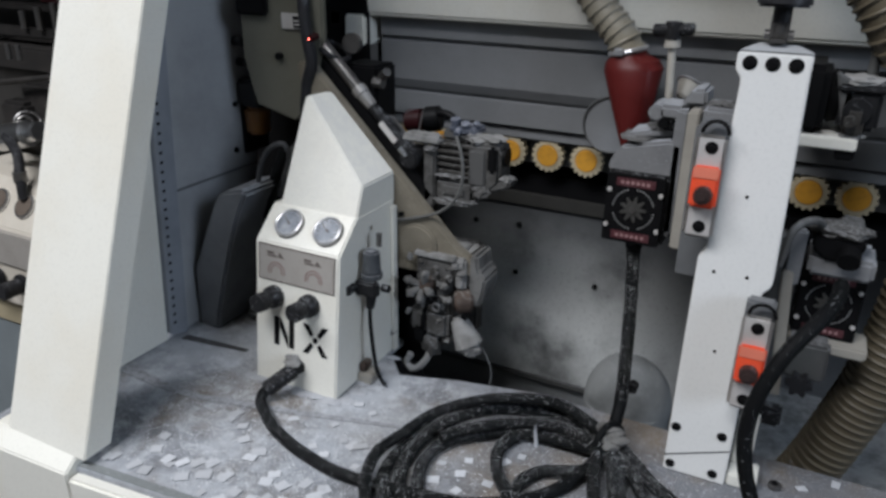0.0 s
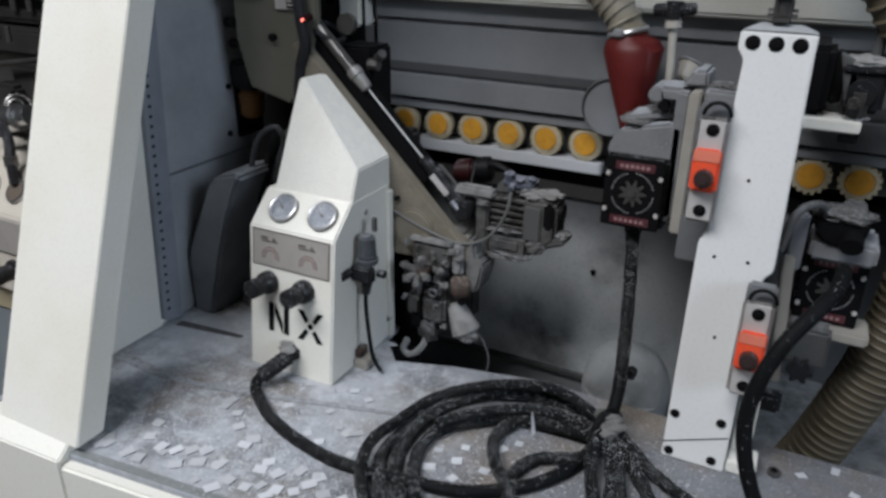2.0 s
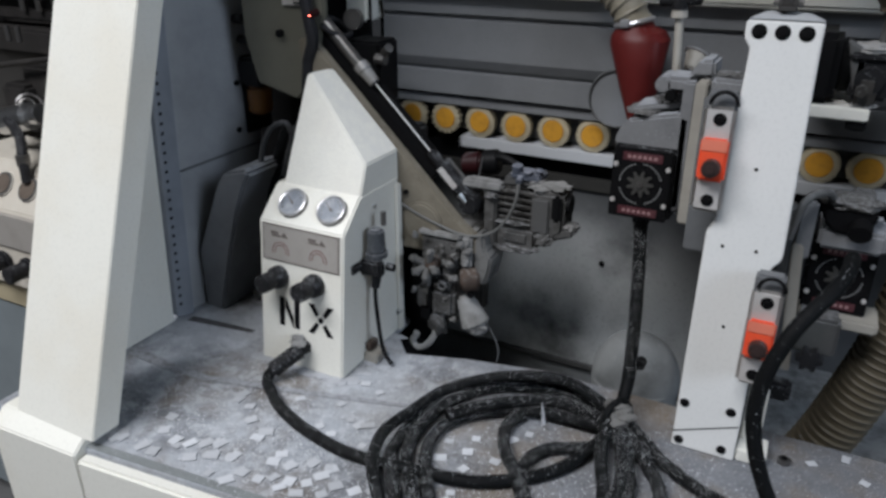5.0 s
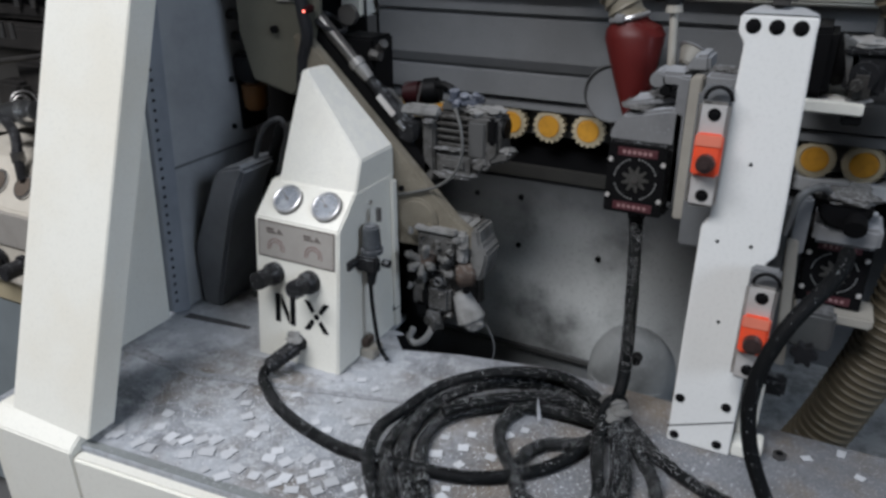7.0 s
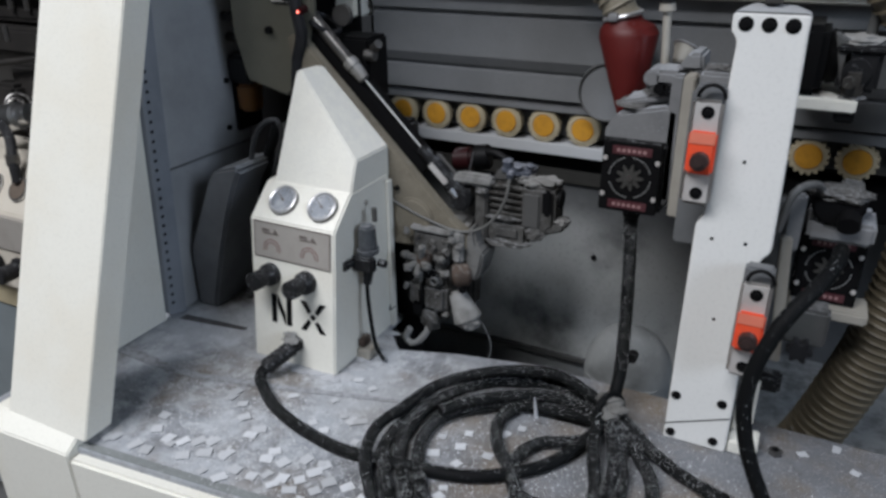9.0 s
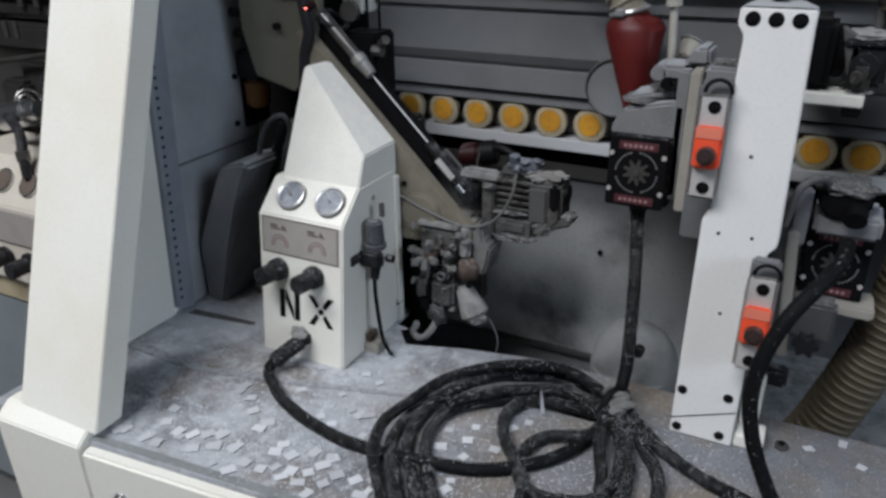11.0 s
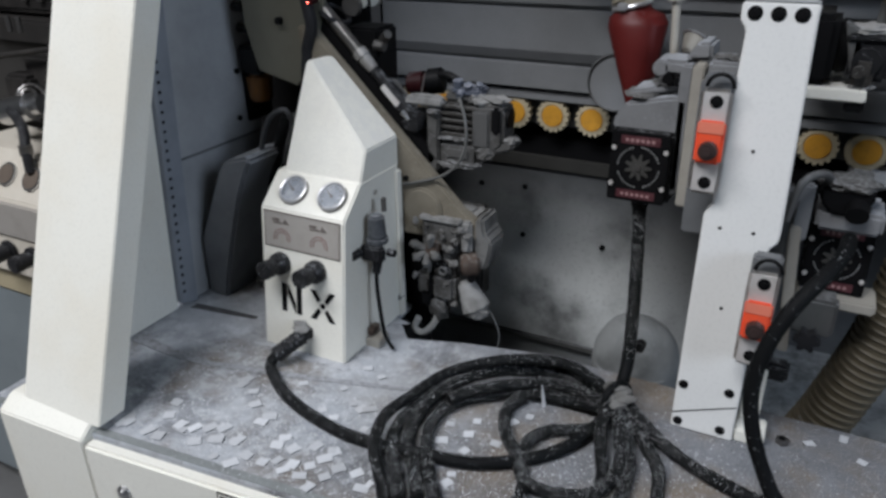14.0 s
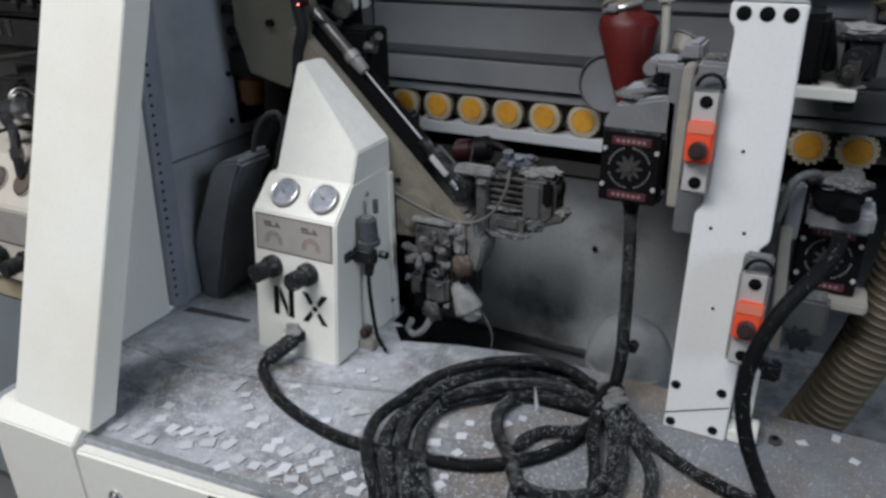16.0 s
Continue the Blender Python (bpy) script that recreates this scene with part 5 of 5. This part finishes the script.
# ---- motor and box cables, coiled on the table ----
tagged(part("cable", tube([(-0.606, 0.678, 0.778), (-0.612, 0.664, 0.775), (-0.628, 0.646, 0.760), (-0.629, 0.632, 0.750), (-0.605, 0.612, 0.7485), (-0.565, 0.586, 0.7485), (-0.511, 0.566, 0.7485), (-0.448, 0.553, 0.7485), (-0.393, 0.554, 0.7485),
                           (-0.336, 0.561, 0.750), (-0.267, 0.577, 0.7485), (-0.214, 0.610, 0.7485), (-0.177, 0.652, 0.7485), (-0.150, 0.708, 0.755), (-0.140, 0.738, 0.768), (-0.135, 0.755, 0.778)], 0.0083, 16, wobble=0.06), RUBBER),
       "black cable from the control box, speckled with dust", "cable", "power cables")
tagged(part("cable_sleeve", tube([(-0.604, 0.681, 0.780), (-0.609, 0.670, 0.777), (-0.618, 0.657, 0.769), (-0.627, 0.645, 0.760)], 0.0118, 16, rib=0.0012, pitch=0.007, wobble=0.05), BLACK_POWDERED), "black corrugated sleeve on the box cable, powdered with dust", "cable sleeve")
coil = thing("cable_coil", "coil of black cable caked with white dust", "cable coil", group="power cables")
LOOPS = [
    ([(-0.330, 0.470, 0.7485), (-0.352, 0.498, 0.750), (-0.385, 0.536, 0.760), (-0.402, 0.588, 0.765), (-0.393, 0.635, 0.766), (-0.362, 0.703, 0.776), (-0.293, 0.744, 0.792), (-0.220, 0.768, 0.794), (-0.167, 0.752, 0.790), (-0.136, 0.735, 0.785)], RUBBER),
    ([(-0.300, 0.490, 0.7485), (-0.326, 0.532, 0.7485), (-0.362, 0.580, 0.7485), (-0.372, 0.625, 0.750), (-0.364, 0.676, 0.757), (-0.328, 0.722, 0.770), (-0.278, 0.770, 0.777), (-0.221, 0.785, 0.778), (-0.175, 0.764, 0.776), (-0.137, 0.744, 0.775)], RUBBER_FURRY),
    ([(-0.262, 0.475, 0.7485), (-0.285, 0.505, 0.7485), (-0.310, 0.540, 0.7485), (-0.340, 0.590, 0.7485), (-0.350, 0.635, 0.7485), (-0.340, 0.675, 0.7485), (-0.310, 0.706, 0.7485), (-0.270, 0.740, 0.7485), (-0.220, 0.757, 0.7485), (-0.175, 0.752, 0.753), (-0.140, 0.745, 0.762)], RUBBER_FURRY),
    ([(-0.345, 0.662, 0.763), (-0.322, 0.690, 0.764), (-0.280, 0.728, 0.764), (-0.228, 0.752, 0.766), (-0.180, 0.750, 0.766), (-0.138, 0.738, 0.768)], RUBBER_FURRY),
    ([(-0.262, 0.728, 0.7485), (-0.270, 0.705, 0.7485), (-0.268, 0.679, 0.7485), (-0.252, 0.645, 0.7485), (-0.230, 0.620, 0.7485), (-0.205, 0.585, 0.7485), (-0.195, 0.55, 0.7485), (-0.20, 0.50, 0.7485)], RUBBER_FURRY),
    ([(-0.222, 0.622, 0.7485), (-0.220, 0.650, 0.7485), (-0.205, 0.676, 0.7485), (-0.180, 0.690, 0.7485), (-0.150, 0.706, 0.752), (-0.138, 0.735, 0.762)], RUBBER_FURRY),
    ([(-0.136, 0.742, 0.780), (-0.120, 0.715, 0.772), (-0.106, 0.690, 0.756), (-0.092, 0.645, 0.7485), (-0.09, 0.58, 0.7485)], RUBBER_FURRY),
    ([(-0.134, 0.742, 0.775), (-0.108, 0.720, 0.764), (-0.085, 0.700, 0.752), (-0.060, 0.662, 0.7485), (-0.05, 0.60, 0.7485)], RUBBER_FURRY),
    ([(-0.132, 0.745, 0.782), (-0.100, 0.728, 0.768), (-0.070, 0.712, 0.755), (-0.016, 0.686, 0.7485), (0.040, 0.668, 0.7485), (0.12, 0.66, 0.7485)], RUBBER_FURRY),
    ([(-0.215, 0.598, 0.7485), (-0.204, 0.580, 0.7485), (-0.182, 0.570, 0.7485), (-0.146, 0.576, 0.7485), (-0.121, 0.592, 0.7485), (-0.106, 0.625, 0.750), (-0.107, 0.662, 0.757), (-0.122, 0.705, 0.770), (-0.134, 0.735, 0.780)], RUBBER_FURRY),
    ([(-0.318, 0.480, 0.7485), (-0.345, 0.520, 0.7485), (-0.380, 0.570, 0.7485), (-0.388, 0.612, 0.7485), (-0.378, 0.660, 0.752), (-0.346, 0.712, 0.762), (-0.290, 0.756, 0.768), (-0.225, 0.776, 0.764), (-0.172, 0.758, 0.766), (-0.138, 0.742, 0.770)], RUBBER_FURRY),
    ([(-0.352, 0.655, 0.7485), (-0.330, 0.688, 0.7485), (-0.295, 0.718, 0.750), (-0.245, 0.738, 0.752), (-0.190, 0.741, 0.755), (-0.142, 0.736, 0.762)], RUBBER),
    ([(-0.134, 0.740, 0.784), (-0.142, 0.712, 0.776), (-0.135, 0.670, 0.758), (-0.118, 0.620, 0.7485), (-0.12, 0.56, 0.7485)], RUBBER),
]
for pts, mt in LOOPS:
    part("loop", tube(pts, 0.0080 if mt is RUBBER else 0.0084, 16, wobble=0.10 if mt is RUBBER else 0.22), mt, coil)
tie = ring((-0.136, 0.742, 0.776), (0.9, -0.5, 0.1), 0.023, 0.006, 24, 8)
part("tie", tie, RUBBER_FURRY, coil, "dusty cable tie")
for i in range(5):
    part("dust_clump", lump((-0.140 + 0.008 * (i % 3), 0.742 - 0.008 * (i // 2), 0.796 - 0.003 * i), (0.014, 0.011, 0.006), i * 2.7 + 11, 0.6, 2), CAKED, coil)
tagged(part("motor_cable", tube([(-0.159, 0.872, 0.995), (-0.157, 0.868, 0.97), (-0.149, 0.845, 0.92), (-0.144, 0.830, 0.86), (-0.140, 0.812, 0.80), (-0.139, 0.785, 0.775), (-0.137, 0.755, 0.770)], 0.0088, 16, wobble=0.08), RUBBER),
       "black motor cable hanging to the coil", "cable", "power cables")
tagged(part("motor_cable", tube([(0.089, 0.815, 1.025), (0.085, 0.775, 1.025), (0.072, 0.735, 1.015), (0.046, 0.70, 0.985), (0.028, 0.685, 0.94), (0.022, 0.68, 0.89), (0.030, 0.675, 0.84), (0.050, 0.67, 0.79), (0.075, 0.66, 0.755), (0.12, 0.63, 0.7485), (0.20, 0.58, 0.7485)], 0.0086, 16, wobble=0.04), RUBBER),
       "thick black motor cable sagging to the table", "cable", "power cables")
fl_ = bmesh.new()
for pts, mt in LOOPS + [([(-0.629, 0.632, 0.750), (-0.565, 0.586, 0.7485), (-0.448, 0.553, 0.7485), (-0.336, 0.561, 0.750), (-0.214, 0.610, 0.7485), (-0.150, 0.708, 0.755)], RUBBER),
                        ([(-0.159, 0.872, 0.995), (-0.149, 0.845, 0.92), (-0.144, 0.830, 0.86), (-0.140, 0.812, 0.80)], None)]:
    line = spline(pts, 0.004)
    for a_, b_ in zip(line, line[1:]):
        d = (b_ - a_).normalized()
        u = Vector((0, 0, 1)) - d * d.z if mt else Vector((0.3, -1, 0.2)) - d * (Vector((0.3, -1, 0.2)).dot(d))
        u.normalize()
        v = d.cross(u)
        for k in range(int((26 if mt is RUBBER_FURRY else 13 if mt else 24) * random.random() ** 0.5)):
            w = random.gauss(0, 0.9)
            n_ = u * math.cos(w) + v * math.sin(w)
            p = a_.lerp(b_, random.random()) + n_ * 0.0091
            e = Vector((random.uniform(-1, 1), random.uniform(-1, 1), random.uniform(-0.6, 1))) * random.uniform(0.0004, 0.0013)
            f = e.cross(n_).normalized() * random.uniform(0.00014, 0.0003)
            fl_.faces.new([fl_.verts.new(q) for q in (p - e, p + f, p + e + n_ * 0.0006, p - f)])
tagged(part("clinging_dust", fl_, FLAKE, coil), kind="stuff")
sliver = rod((-0.226, 0.715, 0.755), (-0.229, 0.712, 0.790), 0.0032, 0.0005, 5)
tagged(part("plastic_sliver", sliver, CHIP), "upright white sliver of plastic on the coil", "offcut")

# ---- neighbouring unit seen past the column ----
nu = thing("neighbour_unit", "aged beige control box of the next machine unit", "control box")
part("body", prism([(0.700, 0.715), (0.712, 0.872), (0.770, 0.950), (0.90, 0.95), (0.90, 0.715)], -1.50, -1.190, "x", 0.003), mat("aged_beige_enamel", (0.56, 0.52, 0.45), 0.45, stain=(0.44, 0.39, 0.32), scale=8), nu)
part("label_plate", box(-1.46, -1.205, 0.701, 0.711, 0.800, 0.868, 0.001), LABEL, nu, "grey label plate")
for kx in (-1.258, -1.330):
    k = rod((kx, 0.702, 0.768), (kx, 0.694, 0.768), 0.021, seg=24, bevel=0.001)
    rod((kx, 0.694, 0.768), (kx, 0.655, 0.768), 0.0155, 0.0165, 20, 0.002, bm=k)
    part("knob", k, BLACK, nu, "black regulator knob")
nn = Vector((0, -0.078, 0.058)).normalized()
for gx in (-1.205, -1.262, -1.335):
    p = Vector((gx, 0.741, 0.911))
    g = part("gauge", rod(p - nn * 0.002, p + nn * 0.006, 0.024, seg=30, bevel=0.001), CHROME, nu, "round pressure gauge")
    part("dial", rod(p + nn * 0.0062, p + nn * 0.0068, 0.020, seg=30), DIAL_BROWN, g)
nb_ = thing("neighbour_cabinet", "blue-grey base of the next machine unit with ochre band", "machine base")
part("panel", box(-3.4, -1.0, 0.72, 0.76, 0.08, 0.655, 0.004), BLUEGREY, nb_)
part("band", box(-3.4, -1.0, 0.715, 0.90, 0.6555, 0.7145, 0.003), OCHRE, nb_, "ochre band")
part("rear", box(-3.4, -0.96, 1.15, 1.18, 0.7, 1.7, 0.003), mat("dark_sheet", (0.035, 0.033, 0.031), 0.7, stain=(0.018, 0.017, 0.016), scale=6), nb_, "dark rear sheet")
# roof out of view, added over the next unit
part("unseen_roof", box(-3.4, -0.96, 0.62, 1.18, 1.70, 1.72, 0.002), GREY, nb_)
# made-up blind that keeps the passing boards out of sight
part("track_blind", box(-3.3, -1.02, 1.045, 1.058, 0.90, 1.15, 0.002), bpy.data.materials["dark_sheet"], nb_, "dark sheet added to hide the track")
nt_ = thing("neighbour_tool", "dark tool head of the next unit with chrome sleeve", "tool head")
part("block", join(box(-1.42, -1.20, 0.88, 1.0, 0.96, 1.11, 0.008), box(-1.62, -1.22, 0.92, 1.05, 1.12, 1.17, 0.006)), mat("brown_black_iron", (0.020, 0.0185, 0.0175), 0.55, stain=(0.05, 0.044, 0.04), scale=22, bump=0.4, spec=0.3), nt_)
part("sleeve", join(rod((-1.42, 0.82, 1.005), (-1.325, 0.82, 1.028), 0.026, seg=24, bevel=0.003), rod((-1.325, 0.82, 1.028), (-1.295, 0.82, 1.035), 0.019, seg=20, bevel=0.002)), CHROME, nt_, "chrome sleeve")
part("sleeve_rim", join(ring((-1.352, 0.838, 1.040), (0.8, -0.5, 0.3), 0.023, 0.0030, 32, 8), ring((-1.372, 0.846, 1.036), (0.8, -0.5, 0.3), 0.014, 0.0030, 28, 8)), STEEL, nt_, "bright sleeve rim")
part("cross_arm", join(rod((-1.50, 0.86, 1.100), (-1.24, 0.86, 1.140), 0.0055, seg=10), box(-1.46, -1.385, 0.855, 0.90, 0.985, 1.072, 0.008)), bpy.data.materials["brown_black_iron"], nt_, "dark cross arm and block")
for bx in (-1.385, -1.354):
    part("clamp_bolt", rod((bx, 0.85, 1.160), (bx, 0.85, 1.190), 0.005, seg=10, bevel=0.001), STEEL, nt_)
part("hose", tube([(-1.265, 0.742, 0.925), (-1.275, 0.75, 0.965), (-1.30, 0.77, 1.00), (-1.37, 0.80, 1.02)], 0.0095, 12), BLACK, nt_)
part("fitting", join(rod((-1.275, 0.75, 0.955), (-1.276, 0.751, 0.975), 0.0125, seg=12)), STEEL, nt_)
part("bar", join(box(-1.75, -1.10, 0.95, 0.975, 1.185, 1.205, 0.003), box(-1.60, -1.15, 0.98, 1.01, 1.235, 1.25, 0.003)), bpy.data.materials["brown_black_iron"], nt_)
part("red_valve", join(rod((-1.30, 0.93, 1.262), (-1.30, 0.93, 1.285), 0.018, seg=16, bevel=0.003), box(-1.42, -1.33, 0.96, 0.99, 1.255, 1.30, 0.004)), DARK_RED, nt_, "dark red valve heads")
for i in range(6):
    part("stud", rod((-1.46 + 0.05 * i, 0.945, 1.205), (-1.46 + 0.05 * i, 0.945, 1.24 + 0.01 * (i % 3)), 0.007, seg=10), STEEL, nt_)
rb = bmesh.new()
for i in range(14):
    a = random.uniform(0, 3.1)
    p = Vector((-1.75 + random.uniform(-0.2, 0.25), 0.66 + random.uniform(-0.15, 0.05), 0.006 + 0.002 * i))
    d = Vector((math.cos(a), math.sin(a), random.uniform(-0.02, 0.06))) * random.uniform(0.06, 0.14)
    rod(p - d, p + d, 0.010, 0.008, 4, bm=rb)
tagged(part("edging_offcuts", rb, CHIP), "pile of white edging offcuts on the floor", "offcuts", kind="stuff")

nut = thing("loose_nut", "small loose steel nut on the table", "nut", pose(0.068, 0.797, 0.7405))
part("hex", rod((0, 0, 0), (0, 0, 0.007), 0.0085, seg=6, bevel=0.0006), STEEL, nut)
part("bore", rod((0, 0, 0.0065), (0, 0, 0.0072), 0.0042, seg=16), BLACK_CLEAN, nut)

# ---- chips and dust on the table ----
cm = prism([(-0.0085, -0.0075), (0.0085, -0.0080), (0.0080, 0.0078), (-0.0088, 0.0072)], 0, 0.0006, "z", 0)
for v in cm.verts:
    v.co.z += 6.0 * v.co.x * v.co.x + 3.0 * v.co.y * v.co.x
chip = tagged(part("plastic_chip", cm, CHIP), "white square plastic edging chip on the table", "chip", "plastic chips")
SPOTS = [(-733, 457), (-732, 444), (-741, 451), (-724, 449), (-686, 485), (-698, 511), (-687, 448), (-666, 446), (-656, 476), (-614, 459), (-592, 475), (-544, 449), (-535, 468), (-562, 529), (-595, 556), (-513, 502),
         (-472, 482), (-452, 469), (-431, 458), (-442, 508), (-477, 468), (-565, 486), (-598, 498), (-616, 490), (-634, 480), (-559, 544), (-643, 586), (-645, 598), (-572, 588), (-546, 579), (-466, 523), (-416, 501),
         (-391, 504), (-372, 485), (-455, 613), (-444, 618), (-438, 524), (-509, 468), (-512, 518), (-423, 481), (-326, 605), (-299, 631), (-285, 539), (-382, 589), (-343, 515), (-489, 505), (-451, 489)]
SPOTS = [(x / 1000, y / 1000) for x, y in SPOTS]
while len(SPOTS) < 66:
    x, y = random.triangular(-0.80, -0.20, -0.60), random.triangular(0.43, 0.72, 0.48)
    if y > edge_y(x) + 0.012 and not (-0.70 < x < -0.50 and y > 0.675):
        SPOTS.append((x, y))
SPOTS += [(0.139, 0.838), (0.16, 0.80), (0.10, 0.81), (-0.50, 0.70), (-0.47, 0.69), (-0.33, 0.64), (-0.30, 0.66), (-0.24, 0.70), (-0.29, 0.60), (-0.26, 0.63)]
for i, (x, y) in enumerate(SPOTS):
    m_ = pose(x, y, 0.7412 + 0.0008 * random.random(), random.uniform(-2.5, 2.5), random.uniform(-2.5, 2.5), random.uniform(0, 90)) @ Matrix.Diagonal((random.uniform(0.8, 1.2) * (1 if i < 47 else 0.75), random.uniform(0.7, 1.05) * (1 if i < 47 else 0.75), 0.6, 1))
    if i == 0:
        chip.matrix_basis = m_
    else:
        o = copy_thing(chip, pose(0, 0, 0))
        o.matrix_basis = m_
sp = bmesh.new()
for i in range(9000):
    x = random.triangular(-0.86, 0.2, -0.55)
    y = random.triangular(0.42, 0.85, 0.50)
    if y < edge_y(x) + 0.003 or (-0.69 < x < -0.53 and y > 0.69) or (x > -0.5 and y > 0.80):
        continue
    s = random.uniform(0.0005, 0.0017)
    a = random.uniform(0, 6.3)
    vs = [sp.verts.new((x + s * math.cos(a + k), y + s * 0.8 * math.sin(a + k), 0.7404 + (0.0009 if k == 0 else 0))) for k in (0, 2.1, 4.2)]
    sp.faces.new(vs)
tagged(part("sanding_dust", sp, FLAKE), "fine white sanding dust on the table", "dust", kind="stuff")


# ---- what moves ----
SPEED = 0.2745


def leads(t):
    """Front edges of the three boards."""
    return (-0.401 + SPEED * (t - 1.5), -0.471 + SPEED * (t - 8.0), -0.471 + SPEED * (t - 14.6))


def motions():
    for b, start in zip(boards, range(3)):
        walk(b, [(t, pose(leads(t)[start], 1.077, BOARD_Z)) for t in (0, 8, 16)])
        for fc in b.animation_data.action.layers[0].strips[0].channelbag(b.animation_data.action_slot).fcurves:
            for k in fc.keyframe_points:
                k.interpolation = "LINEAR"
    for x, w in zip(WHEEL_X, wheels):
        rows, a, speed = [], (x * 5000) % 21, 0.0
        for i in range(241):
            t = i / 15
            rows.append((t, pose(x, 1.094, 1.0525, 0, a, 0)))
            on = any(l - 1.088 < x < l for l in leads(t))
            speed = math.degrees(SPEED / WHEEL_R) if on else speed * 0.45
            if speed < 3:
                speed = 0.0
            a -= speed / 15
        walk(w, rows)
    slide = ((0, 0), (0.7, 0), (0.8, 0.2), (0.9, 0.45), (1.0, 0.74), (1.1, 0.96), (1.2, 1), (5.2, 1), (5.3, 0.95), (5.4, 0.74), (5.5, 0.47), (5.6, 0.22), (5.7, 0.04), (5.8, 0), (7.3, 0), (7.4, 0.06), (7.5, 0.26),
             (7.6, 0.5), (7.7, 0.77), (7.8, 0.97), (7.9, 1), (12.0, 1), (12.1, 0.94), (12.2, 0.73), (12.3, 0.47), (12.4, 0.22), (12.5, 0.04), (12.6, 0), (14.1, 0), (14.2, 0.22), (14.3, 0.48), (14.4, 0.77), (14.5, 0.97), (14.6, 1), (16, 1))
    walk(ca, [(t, pose(*(SLIDE * s))) for t, s in slide])
    walk(swing, [(t, pose(*HINGE, 0, 34 * s, 0)) for t, s in slide])


motions()
